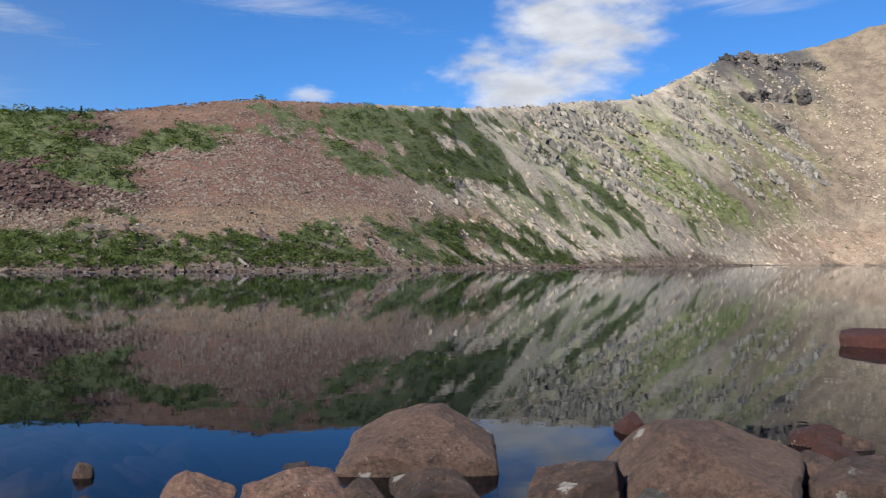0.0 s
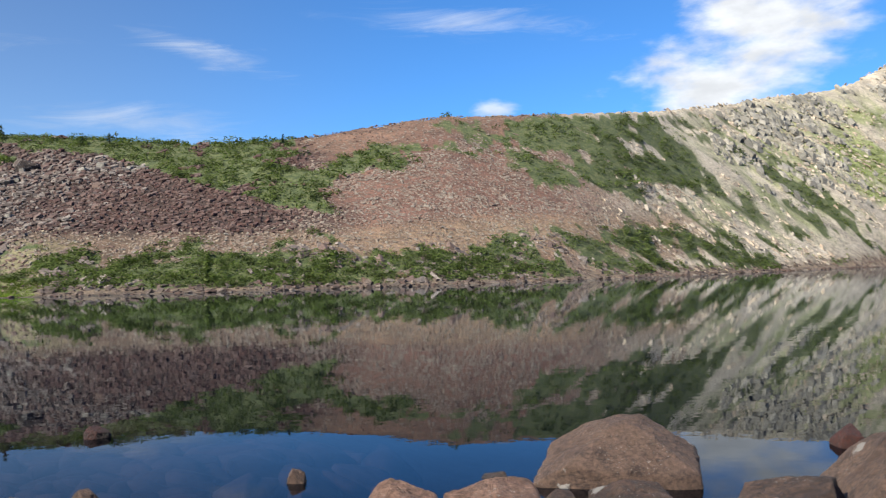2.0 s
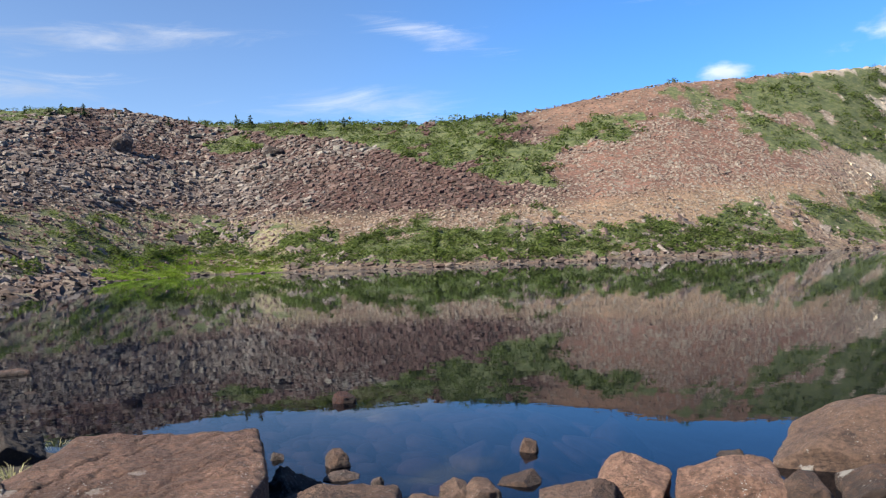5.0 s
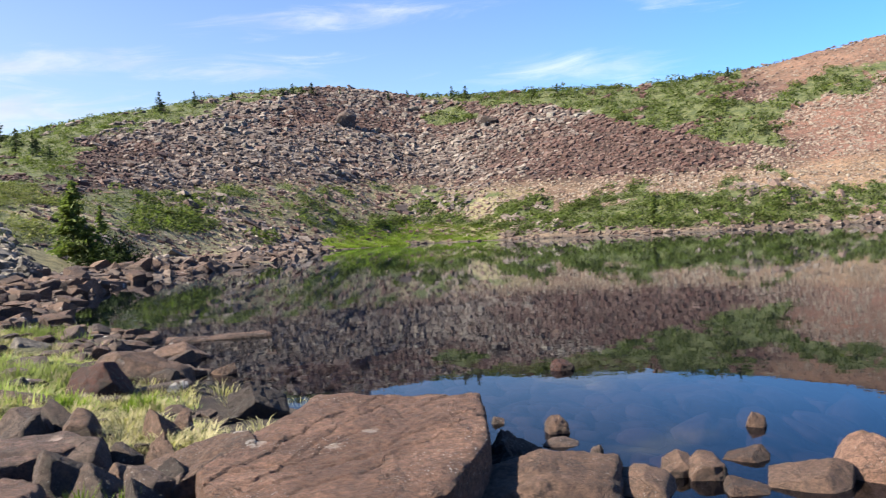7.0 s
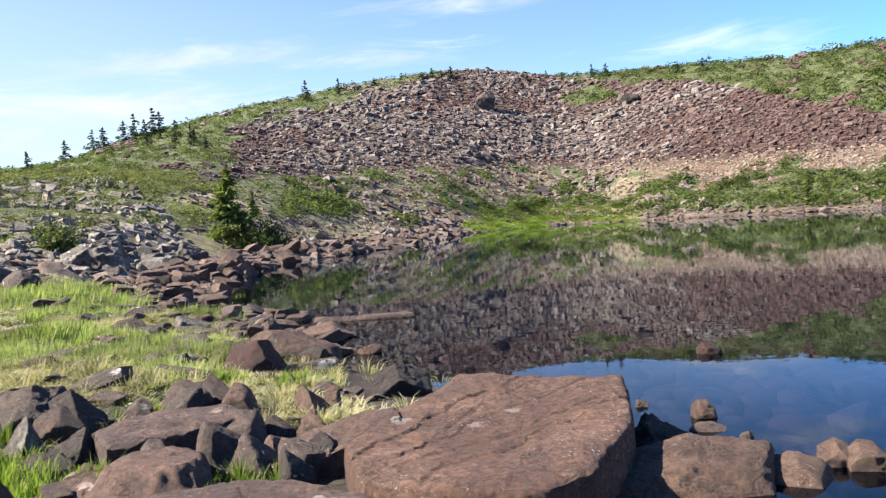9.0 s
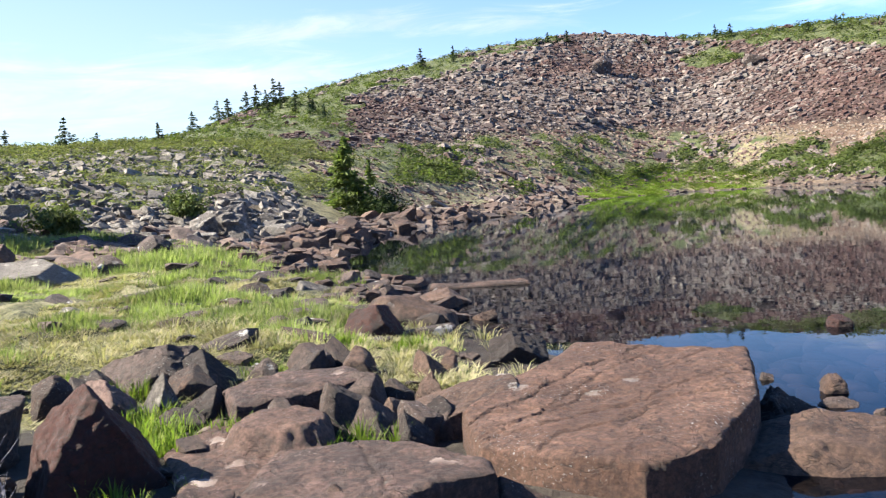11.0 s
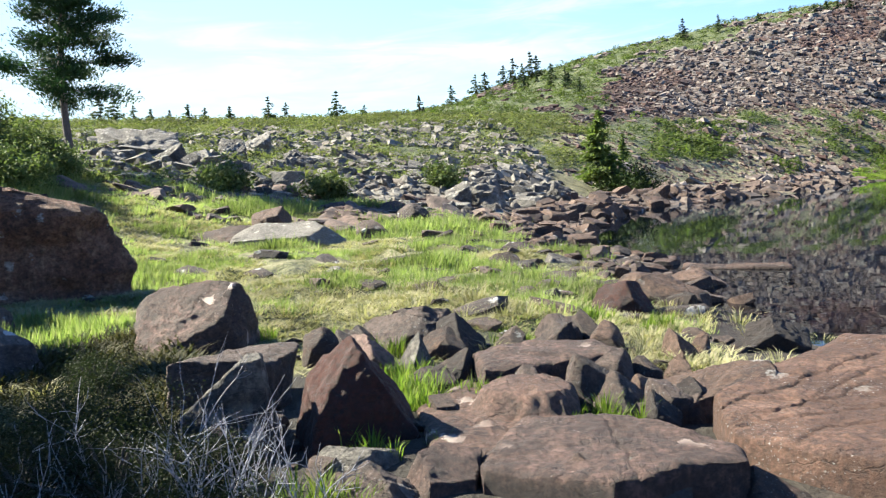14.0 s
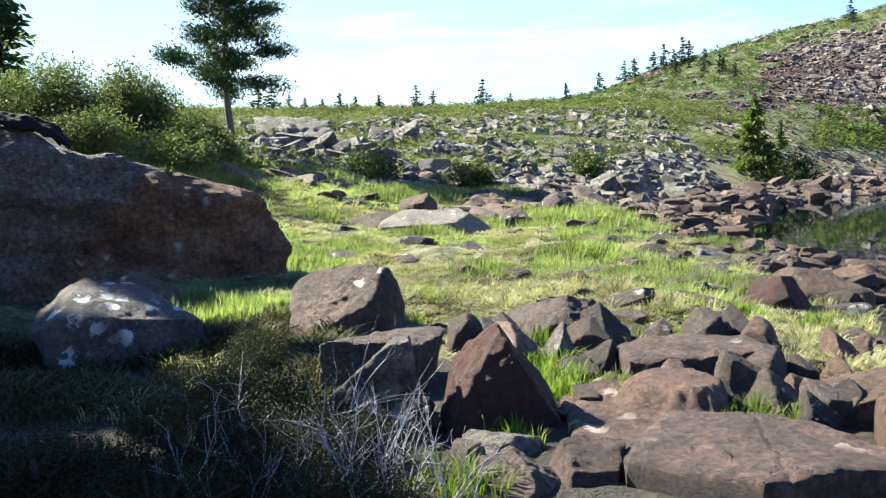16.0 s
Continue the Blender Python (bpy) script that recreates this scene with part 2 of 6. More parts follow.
def inside(px, py, corners):
    """Whether points lie inside a polygon."""
    hit = np.zeros(px.shape, bool)
    for (ax, ay), (bx, by) in zip(corners, corners[1:] + corners[:1]):
        cross = (ay > py) != (by > py)
        hit ^= cross & (px < (bx - ax) * (py - ay) / (by - ay if by != ay else 1e-9) + ax)
    return hit


def runnel(az, v, size, seed):
    """Noise drawn out down the fall line of the far mountainside."""
    return fbm((az - 14.6 * v) * 2.6, v * 4, size, 5, seed)


def cover(x, y, az, v, u, d, r):
    """How green the ground is, 0 to 1."""
    n = fbm(x, y, 14.0, 4, 21) * 1.1 + fbm(x, y, 4.0, 3, 23) * 0.8
    n2 = fbm(x, y, 5.0, 4, 22) + fbm(x, y, 1.8, 2, 24) * 0.4
    ragged = fbm(x, y, 2.6, 3, 26)
    w, vv = az + n * 2.2 + ragged * 2.4, v + n * 0.09 + ragged * 0.06
    g = inside(w, vv, LEFT_HEATH) * step(-0.34, -0.14, n2)
    g = np.maximum(g, inside(w, vv, MID_HEATH) * step(-0.24, -0.04, n2 + 0.25 * runnel(az, v, 1.6, 35)))
    g = np.maximum(g, inside(w, vv, MID_FRINGE) * step(-0.02, 0.14, n2) * 0.6)
    g = np.maximum(g, inside(w, vv, BENCH) * step(-0.2, 0.0, n2 - 0.12 * step(3, -6, az)) * step(1.5, 4.0, d))
    g = np.maximum(g, inside(w, vv, HEDGE) * step(-0.16, 0.02, n2) * step(5.0, 7.0, d))
    g = np.maximum(g, inside(w, vv, SCREE_SCRUB) * 0.9)
    g = np.maximum(g, box(az + n * 3, 37, 70, 2) * box(vv, 0.06, np.interp(az, (37, 50, 62, 68), (0.3, 0.36, 0.42, 0.5)), 0.04) * step(-0.06 - 0.2 * step(53, 58, az), 0.06 - 0.2 * step(53, 58, az), n2) * 0.9)
    g = np.maximum(g, box(az + n * 3, 19, 38, 2) * box(vv, 0.16, 0.32, 0.04) * step(0.1, 0.2, n2) * 0.8)
    streak = runnel(az, v, 1.5, 31)
    g = np.maximum(g, inside(az + n + ragged * 2.5, v + n * 0.03, RUN_DARK) * step(-0.1, 0.06, streak + 0.4 * n2))
    g = np.maximum(g, box(az, -17, -4, 1.5) * box(v, 0.02, 0.22, 0.05) * step(0.02, 0.12, streak + 0.4 * n2) * 0.9)
    g = np.maximum(g, box(az, -24, -5, 1.5) * box(v, 0.15, 0.93, 0.08) * step(0.04, 0.2, streak + 0.5 * n2) * 0.36)
    g = np.maximum(g, box(az + n * 2, -9, 1, 1.5) * box(vv, 0.2, 0.97, 0.05) * step(-0.02, 0.16, n2 + 0.5 * streak) * 0.6)
    edge = np.interp(az + n * 2.5 + ragged * 3.5, (46, 49, 52, 55.3, 60, 62.6, 63.6, 66, 67.5, 70, 73), (1.02, 0.97, 0.93, 0.86, 0.86, 0.82, 0.62, 0.5, 0.36, 0.15, 0.0))
    g = np.maximum(g, step(-0.06, 0.06, vv - edge) * step(46, 49, az) * 0.95 * step(-0.3, -0.1, n2))
    g = np.maximum(g, box(az, 71, 200, 1.5) * step(0.22, 0.6, vv + n2 * 0.5) * 0.9)
    return np.clip(g, 0, 1)


def meadow(x, y, az, d, r):
    """Low lakeside turf, 0 to 1."""
    n = fbm(x, y, 3.0, 4, 41)
    far_strip = box(az + n * 4, 37.5, 48.5, 0.8) * box(d + n * 3, 0.5, 7.0, 0.6) * step(60, 80, r)
    return far_strip + box(az, 57, 200, 2) * step(0.6, 1.8, d + n * 2) * (1 - step(29, 37, r + n * 12)) * step(6.9, 8.3, r + n * 1.2) * (1 - step(92, 95, az + n * 6) * (1 - step(8.4, 9.4, r + n * 3)))


# ---- materials ----
def material(name):
    m = bpy.data.materials.new(name)
    m.use_nodes = True
    n = Nodes(m.node_tree)
    return m, n


def finish(n, colour, rough, height=None, depth=0.02, strength=0.6, **more):
    p = n.add("ShaderNodeBsdfPrincipled", **{"Base Color": colour, "Roughness": rough, **more})
    if height is not None:
        b = n.add("ShaderNodeBump", Height=height, Distance=depth, Strength=strength)
        n.plug(p.inputs["Normal"], b.outputs[0])
    n.add("ShaderNodeOutputMaterial", Surface=p.outputs[0])


def place(n, island=False):
    """Position in metres, shifted at random for each thing or island, and that random value."""
    geo = n.add("ShaderNodeNewGeometry")
    rnd = geo.outputs["Random Per Island"] if island else n.add("ShaderNodeObjectInfo").outputs["Random"]
    return geo.outputs["Position"], rnd


def rock_material(name, dark, mid, light, lichen=0.25, lichen_colour=(0.42, 0.42, 0.40), grain=1.0, share=0.12, flecks=0.45):
    """Weathered rock: broad tones, pitted grain, dark seams and round lichen patches (share: how many)."""
    m, n = material(name)
    pos, rnd = place(n)
    big = n.noise(pos, 1.5 * grain, 5, 0.62)
    fine = n.noise(pos, 11 * grain, 9, 0.75)
    f = n.math("ADD", n.math("MULTIPLY", big, 0.5), n.math("MULTIPLY", fine, 0.5))
    f = n.math("ADD", f, n.math("MULTIPLY", n.math("SUBTRACT", rnd, 0.5), 0.16))
    c = n.ramp(f, ((0.41, dark), (0.49, mid), (0.58, light)))
    grit = n.noise(pos, 24 * grain, 8, 0.82)
    speck = n.span(grit, 0.36, 0.64, 0.58, 1.36)
    pit = n.add("ShaderNodeTexVoronoi", Vector=pos, Scale=15.0 * grain)
    hole = n.span(pit.outputs["Distance"], 0.06, 0.26, 0.72, 1.0)
    speck = n.math("MULTIPLY", speck, hole)
    seam_noise = n.math("ABSOLUTE", n.math("SUBTRACT", n.noise(n.add("ShaderNodeMapping", Vector=pos, Scale=(1.0, 1.0, 2.6)).outputs[0], 1.7 * grain, 5, 0.58), 0.5))
    seam = n.span(seam_noise, 0.0, 0.012)
    speck = n.math("MULTIPLY", speck, n.math("ADD", n.math("MULTIPLY", seam, 0.4), 0.6))
    c = n.mix(1.0, c, n.add("ShaderNodeCombineColor", Red=speck, Green=speck, Blue=speck).outputs[0], "MULTIPLY")
    spot = n.add("ShaderNodeTexVoronoi", Vector=pos, Scale=6.5)
    edge = n.math("ADD", spot.outputs["Distance"], n.math("MULTIPLY", n.math("SUBTRACT", n.noise(pos, 10, 8, 0.8), 0.5), 2.2))
    luck = n.add("ShaderNodeSeparateColor", Color=spot.outputs["Color"]).outputs[0]
    patch = n.math("MULTIPLY", n.span(edge, 0.50, 0.34), n.span(luck, 1.0 - share, 1.01 - share))
    patch = n.math("MULTIPLY", patch, n.span(n.noise(pos, 0.9, 2), 0.42, 0.55))
    c = n.mix(n.math("MULTIPLY", patch, lichen), c, lichen_colour)
    fleck = n.math("MULTIPLY", n.span(n.noise(pos, 46.0 * grain, 5, 0.7), 0.60, 0.66), n.span(n.noise(pos, 1.6, 4), 0.50, 0.62))
    c = n.mix(n.math("MULTIPLY", fleck, flecks), c, lichen_colour)
    h = n.math("ADD", n.math("MULTIPLY", n.noise(pos, 9.0 * grain, 12, 0.8), 1.1), n.math("ADD", n.math("MULTIPLY", grit, 0.5), n.math("MULTIPLY", hole, 0.14)))
    h = n.math("ADD", h, n.math("MULTIPLY", seam, 0.22))
    finish(n, c, n.span(fine, 0.3, 0.7, 0.75, 0.95), h, 0.06, 1.0)
    return m


def stone_stuff_material(name, colours, grain=1.0):
    """Loose stones joined into one mesh: each stone takes its own tone."""
    m, n = material(name)
    pos, rnd = place(n, True)
    c = n.ramp(rnd, [(i / (len(colours) - 1), k) for i, k in enumerate(colours)])
    fine = n.noise(pos, 5 * grain, 6, 0.65)
    v = n.span(fine, 0.36, 0.64, 0.55, 1.4)
    c = n.mix(1.0, c, n.add("ShaderNodeCombineColor", Red=v, Green=v, Blue=v).outputs[0], "MULTIPLY")
    finish(n, c, 0.9, fine, 0.06, 0.7)
    return m


def leaf_material(name, colours, glow=0.35):
    m, n = material(name)
    pos, rnd = place(n, True)
    c = n.ramp(rnd, [(i / (len(colours) - 1), k) for i, k in enumerate(colours)])
    patch = n.span(n.noise(pos, 0.35, 5, 0.65), 0.34, 0.66, 0.6, 1.4)
    c = n.mix(1.0, c, n.add("ShaderNodeCombineColor", Red=patch, Green=patch, Blue=patch).outputs[0], "MULTIPLY")
    p = n.add("ShaderNodeBsdfPrincipled", **{"Base Color": c, "Roughness": 0.7, "Specular IOR Level": 0.15})
    t = n.add("ShaderNodeBsdfTranslucent", Color=n.mix(1.0, c, (1.1, 1.2, 0.75), "MULTIPLY"))
    s = n.add("ShaderNodeMixShader")
    n.plug(s.inputs[0], glow)
    n.plug(s.inputs[1], p.outputs[0])
    n.plug(s.inputs[2], t.outputs[0])
    n.add("ShaderNodeOutputMaterial", Surface=s.outputs[0])
    return m


RED_ROCK = rock_material("red_brown_rock", (0.05117, 0.02644, 0.01768), (0.1207, 0.0657, 0.04488), (0.1972, 0.1182, 0.08296), 0.5, share=0.05)
SLAB_ROCK = rock_material("slab_rock", (0.1432, 0.07134, 0.04642), (0.2385, 0.1276, 0.0857), (0.3588, 0.2045, 0.1448), 0.3, share=0.012, flecks=0.8)
DARK_ROCK = rock_material("dark_brown_rock", (0.03222, 0.02055, 0.01672), (0.08086, 0.05259, 0.04286), (0.1514, 0.1028, 0.08451), 0.8, share=0.10)
GREY_ROCK = rock_material("grey_rock", (0.08191, 0.07312, 0.06433), (0.1833, 0.1646, 0.144), (0.3179, 0.2917, 0.2543), 0.7, (0.3655, 0.3516, 0.3048), share=0.2)
RUST_ROCK = rock_material("rust_rock", (0.02426, 0.003876, 0.00175), (0.05581, 0.009529, 0.004376), (0.08959, 0.01862, 0.009624), 0.3, share=0.03)
# dark rock with the broad slab's cast shadow put into its black
SHADOW_ROCK = rock_material("shadow_blackened_rock", (0.02, 0.015, 0.013), (0.045, 0.032, 0.028), (0.08, 0.06, 0.05), 0.1)
LICHEN_ROCK = rock_material("lichen_rock", (0.08582, 0.0492, 0.03929), (0.1984, 0.1174, 0.09449), (0.3328, 0.2077, 0.173), 0.9, (0.5367, 0.4244, 0.3684), share=0.14)
PLATFORM_ROCK = rock_material("low_slab_rock", (0.07155, 0.037, 0.02719), (0.1575, 0.08537, 0.0625), (0.2574, 0.1498, 0.1137), 0.9, (0.477, 0.3934, 0.3454), share=0.16)
LICHEN_WHITE = rock_material("white_lichen_rock", (0.055, 0.042, 0.04), (0.11, 0.088, 0.084), (0.19, 0.16, 0.155), 1.0, (0.66, 0.68, 0.70), share=0.45)

SCREE_RED = stone_stuff_material("red_scree", ((0.09828, 0.03876, 0.02913), (0.1535, 0.0956, 0.08216), (0.07062, 0.02326, 0.01801), (0.1903, 0.1292, 0.1113), (0.09206, 0.03876, 0.02913), (0.04912, 0.02326, 0.0196)))
SCREE_FINE = stone_stuff_material("fine_red_scree", ((0.2264, 0.1527, 0.118), (0.2768, 0.2313, 0.1888), (0.1845, 0.111, 0.08496), (0.3187, 0.2775, 0.2313), (0.2432, 0.1711, 0.1322)))
SCREE_TAN = stone_stuff_material("tan_scree", ((0.2835, 0.2179, 0.156), (0.2416, 0.1682, 0.1292), (0.3193, 0.2866, 0.2353), (0.2165, 0.1287, 0.09672), (0.3098, 0.2586, 0.1885)))
SCREE_GREY = stone_stuff_material("grey_scree", ((0.25, 0.205, 0.18), (0.12, 0.088, 0.076), (0.33, 0.285, 0.25), (0.17, 0.11, 0.09), (0.085, 0.06, 0.053), (0.28, 0.235, 0.21)))
SCREE_PALE = stone_stuff_material("pale_scree", ((0.5584, 0.4732, 0.3674), (0.427, 0.3698, 0.2944), (0.657, 0.5597, 0.4416), (0.5257, 0.3942, 0.2798), (0.3286, 0.2836, 0.2275)))
# heath green, with part of the tree shade put into the colour
SHADED_HEATH_LEAF = leaf_material("shade_darkened_heath_leaves", ((0.02344, 0.0371, 0.0134), (0.03982, 0.05622, 0.02072), (0.0164, 0.02923, 0.01096), (0.05856, 0.06409, 0.028)), 0.25)
SHORE_STONE = stone_stuff_material("shore_stones", ((0.0864, 0.04752, 0.036), (0.1296, 0.09, 0.072), (0.0504, 0.0324, 0.02664), (0.1728, 0.1368, 0.1152), (0.1008, 0.0576, 0.0432)))
BED_STONE = stone_stuff_material("lake_bed_stones", ((0.12, 0.0516, 0.0316), (0.173, 0.082, 0.0504), (0.0734, 0.0357, 0.023), (0.212, 0.109, 0.0692), (0.133, 0.0562, 0.0346)), 0.6)
SHRUB_LEAF = leaf_material("shrub_leaves", ((0.09678, 0.1429, 0.0359), (0.1375, 0.1828, 0.05279), (0.07129, 0.112, 0.0285), (0.1834, 0.2171, 0.07922), (0.1018, 0.1543, 0.03695)), 0.45)
DARK_LEAF = leaf_material("dark_bush_leaves", ((0.048, 0.084, 0.0264), (0.078, 0.12, 0.036), (0.0336, 0.06, 0.0192)), 0.3)
RIDGE_LEAF = leaf_material("ridge_fir_needles", ((0.05, 0.085, 0.04), (0.075, 0.11, 0.05), (0.035, 0.062, 0.032)), 0.3)
CRAG_STONE = stone_stuff_material("crag_stones", ((0.3432, 0.3224, 0.2735), (0.2288, 0.2169, 0.1884), (0.4347, 0.4046, 0.3464), (0.286, 0.2638, 0.2188), (0.1602, 0.1525, 0.1337)))
FIELD_GREY = stone_stuff_material("field_blocks", ((0.2301, 0.2123, 0.1823), (0.1468, 0.1322, 0.1123), (0.3134, 0.289, 0.2479), (0.2089, 0.169, 0.1368), (0.104, 0.09459, 0.08125)))
CRAG_ROCK = rock_material("crag_rock", (0.0562, 0.0512, 0.0486), (0.117, 0.107, 0.099), (0.225, 0.201, 0.18), 0.0, grain=0.09)
RIDGE_SHRUB = leaf_material("ridge_shrub_leaves", ((0.156, 0.195, 0.065), (0.221, 0.2535, 0.091), (0.104, 0.1365, 0.0455), (0.299, 0.299, 0.13)), 0.4)
MOUNTAIN_LEAF = leaf_material("mountain_grass", ((0.234, 0.3081, 0.0715), (0.312, 0.3822, 0.1001), (0.156, 0.2275, 0.05005), (0.39, 0.4056, 0.143)), 0.4)
RUBBLE_RED = stone_stuff_material("red_rubble", ((0.108, 0.05904, 0.0432), (0.1728, 0.1116, 0.0864), (0.072, 0.0432, 0.03384), (0.1944, 0.144, 0.1188), (0.1296, 0.072, 0.054)))
BUSH_LEAF = leaf_material("bush_leaves", ((0.135, 0.195, 0.06), (0.21, 0.27, 0.09), (0.0825, 0.1275, 0.0375), (0.33, 0.375, 0.165)), 0.25)
# tussock colours lowered too, to deepen the shade they stand in
SHADED_HEATH_GRASS = leaf_material("shade_darkened_heath_grass", ((0.0432, 0.05184, 0.02016), (0.0792, 0.08035, 0.03168), (0.144, 0.1231, 0.06912), (0.036, 0.04406, 0.01728)), 0.3)
PINE_LEAF = leaf_material("pine_needles", ((0.0375, 0.09, 0.0374), (0.06, 0.1275, 0.051), (0.03, 0.0675, 0.0306)), 0.2)
FIR_LEAF = leaf_material("young_conifer_needles", ((0.1418, 0.2054, 0.05636), (0.1951, 0.2598, 0.0726), (0.1064, 0.1571, 0.04517)), 0.35)
GRASS_BLADE = leaf_material("grass_blades", ((0.2678, 0.365, 0.1112), (0.3424, 0.4396, 0.1555), (0.1998, 0.283, 0.08694), (0.4795, 0.5033, 0.2732), (0.297, 0.3899, 0.1242)), 0.45)
STRAW_BLADE = leaf_material("straw_blades", ((0.56, 0.50, 0.32), (0.46, 0.42, 0.25), (0.34, 0.35, 0.16), (0.62, 0.56, 0.39)), 0.35)
SEDGE_BLADE = leaf_material("fresh_sedge", ((0.17, 0.28, 0.04), (0.25, 0.36, 0.065), (0.13, 0.22, 0.035), (0.34, 0.38, 0.12)), 0.45)


def bark_material(name, a, b):
    m, n = material(name)
    pos, rnd = place(n)
    f = n.noise(n.add("ShaderNodeMapping", Vector=pos, Scale=(6, 6, 1.6)).outputs[0], 5, 6, 0.65)
    finish(n, n.ramp(f, ((0.3, a), (0.7, b))), 0.9, f, 0.03, 0.8)
    return m


BARK = bark_material("pine_bark", (0.09, 0.07, 0.06), (0.24, 0.20, 0.18))
DEAD_WOOD = bark_material("bleached_dead_wood", (0.351, 0.343, 0.374), (0.628, 0.62, 0.673))
TWIG = bark_material("dark_twig", (0.06, 0.045, 0.035), (0.15, 0.12, 0.10))

m, n = material("great_boulder_rock")
pos, rnd = place(n)
b1, b2, b3 = n.noise(pos, 0.5, 5, 0.6), n.noise(pos, 2.4, 9, 0.7), n.noise(pos, 12, 8, 0.76)
rust = n.ramp(n.math("ADD", n.math("MULTIPLY", b2, 0.6), n.math("MULTIPLY", b3, 0.4)), ((0.38, (0.085, 0.04, 0.028)), (0.5, (0.29, 0.15, 0.10)), (0.64, (0.52, 0.34, 0.25))))
ash = n.ramp(n.math("ADD", n.math("MULTIPLY", b2, 0.35), n.math("MULTIPLY", b3, 0.65)), ((0.38, (0.09, 0.084, 0.086)), (0.5, (0.19, 0.18, 0.178)), (0.62, (0.40, 0.39, 0.38))))
sp = n.add("ShaderNodeSeparateXYZ", Vector=pos).outputs
west = n.math("ADD", n.math("MULTIPLY", sp[1], -0.8), n.math("MULTIPLY", sp[2], 0.75))
col = n.mix(n.span(n.math("ADD", west, n.math("MULTIPLY", n.math("SUBTRACT", b1, 0.5), 1.6)), 3.2, 3.7), rust, ash)
spot = n.add("ShaderNodeTexVoronoi", Vector=pos, Scale=5.0)
edge = n.math("ADD", spot.outputs["Distance"], n.math("MULTIPLY", n.math("SUBTRACT", b3, 0.5), 1.6))
luck = n.add("ShaderNodeSeparateColor", Color=spot.outputs["Color"]).outputs[0]
col = n.mix(n.math("MULTIPLY", n.span(edge, 0.30, 0.18), n.span(luck, 0.86, 0.88)), col, (0.36, 0.36, 0.36))
gap = n.span(n.noise(pos, 17, 9, 0.84), 0.36, 0.64, 0.4, 1.6)
col = n.mix(1.0, col, n.add("ShaderNodeCombineColor", Red=gap, Green=gap, Blue=gap).outputs[0], "MULTIPLY")
finish(n, col, 0.92, n.math("ADD", n.math("MULTIPLY", b2, 1.3), n.math("MULTIPLY", b3, 0.6)), 0.25, 1.0)
BOULDER_ROCK = m

CLOTH, n = material("black_cloth")
pos, rnd = place(n)
f = n.noise(pos, 30, 4)
finish(n, n.ramp(f, ((0.3, (0.008, 0.008, 0.010)), (0.7, (0.02, 0.02, 0.024)))), 0.85, n.noise(pos, 14, 3), 0.02, 0.5, **{"Specular IOR Level": 0.15})

GROUND, n = material("ground")
pos = n.add("ShaderNodeNewGeometry").outputs["Position"]
soil = n.add("ShaderNodeAttribute")
soil.attribute_name = "soil"
green = n.add("ShaderNodeAttribute")
green.attribute_name = "green"
turf = n.add("ShaderNodeAttribute")
turf.attribute_name = "turf"
a, b, c0 = n.noise(pos, 0.22, 6, 0.6), n.noise(pos, 1.3, 7, 0.68), n.noise(pos, 9.0, 6, 0.7)
tone = n.math("ADD", n.math("ADD", n.math("MULTIPLY", a, 0.45), n.math("MULTIPLY", b, 0.75)), n.math("MULTIPLY", c0, 0.5))
tone = n.span(tone, 0.66, 1.04, 0.35, 1.25)
col = n.mix(1.0, soil.outputs["Color"], n.add("ShaderNodeCombineColor", Red=tone, Green=tone, Blue=tone).outputs[0], "MULTIPLY")
leafy = n.ramp(n.noise(pos, 0.9, 8, 0.78), ((0.3, (0.035, 0.055, 0.015)), (0.45, (0.07, 0.10, 0.027)), (0.56, (0.135, 0.16, 0.054)), (0.70, (0.27, 0.24, 0.13))))
col = n.mix(n.span(n.math("ADD", green.outputs["Fac"], n.math("MULTIPLY", n.math("SUBTRACT", b, 0.5), 0.9)), 0.3, 0.6), col, leafy)
g2, g3 = n.noise(pos, 0.8, 6, 0.66), n.noise(pos, 14.0, 6, 0.75)
mat_tone = n.math("ADD", n.math("MULTIPLY", g2, 0.55), n.math("MULTIPLY", g3, 0.45))
grassy = n.ramp(mat_tone, ((0.42, (0.02, 0.02, 0.009)), (0.475, (0.11, 0.12, 0.04)), (0.535, (0.27, 0.265, 0.12)), (0.62, (0.46, 0.41, 0.26))))
col = n.mix(n.span(n.math("ADD", turf.outputs["Fac"], n.math("MULTIPLY", n.math("SUBTRACT", c0, 0.5), 0.6)), 0.3, 0.6), col, grassy)
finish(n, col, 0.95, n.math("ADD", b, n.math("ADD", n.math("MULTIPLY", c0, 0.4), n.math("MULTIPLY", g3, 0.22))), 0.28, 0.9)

WATER, n = material("lake_water")
pos = n.add("ShaderNodeNewGeometry").outputs["Position"]
w1 = n.noise(pos, 0.9, 3, 0.5)
w2 = n.noise(pos, 5.0, 2, 0.5)
wave = n.math("ADD", n.math("MULTIPLY", w1, 1.0), n.math("MULTIPLY", w2, 0.16))
bump = n.add("ShaderNodeBump", Height=wave, Distance=0.006, Strength=0.3)
gloss = n.add("ShaderNodeBsdfGlossy", Color=(0.89, 0.95, 1.0, 1), Roughness=0.0, Normal=bump.outputs[0])
clear = n.add("ShaderNodeBsdfTransparent", Color=(0.24, 0.27, 0.36, 1))
facing = n.add("ShaderNodeLayerWeight", Blend=0.5, Normal=bump.outputs[0]).outputs["Facing"]
fres = n.math("ADD", n.math("MULTIPLY", n.math("POWER", facing, 7.1), 0.98), 0.02)
s = n.add("ShaderNodeMixShader")
n.plug(s.inputs[0], fres)
n.plug(s.inputs[1], clear.outputs[0])
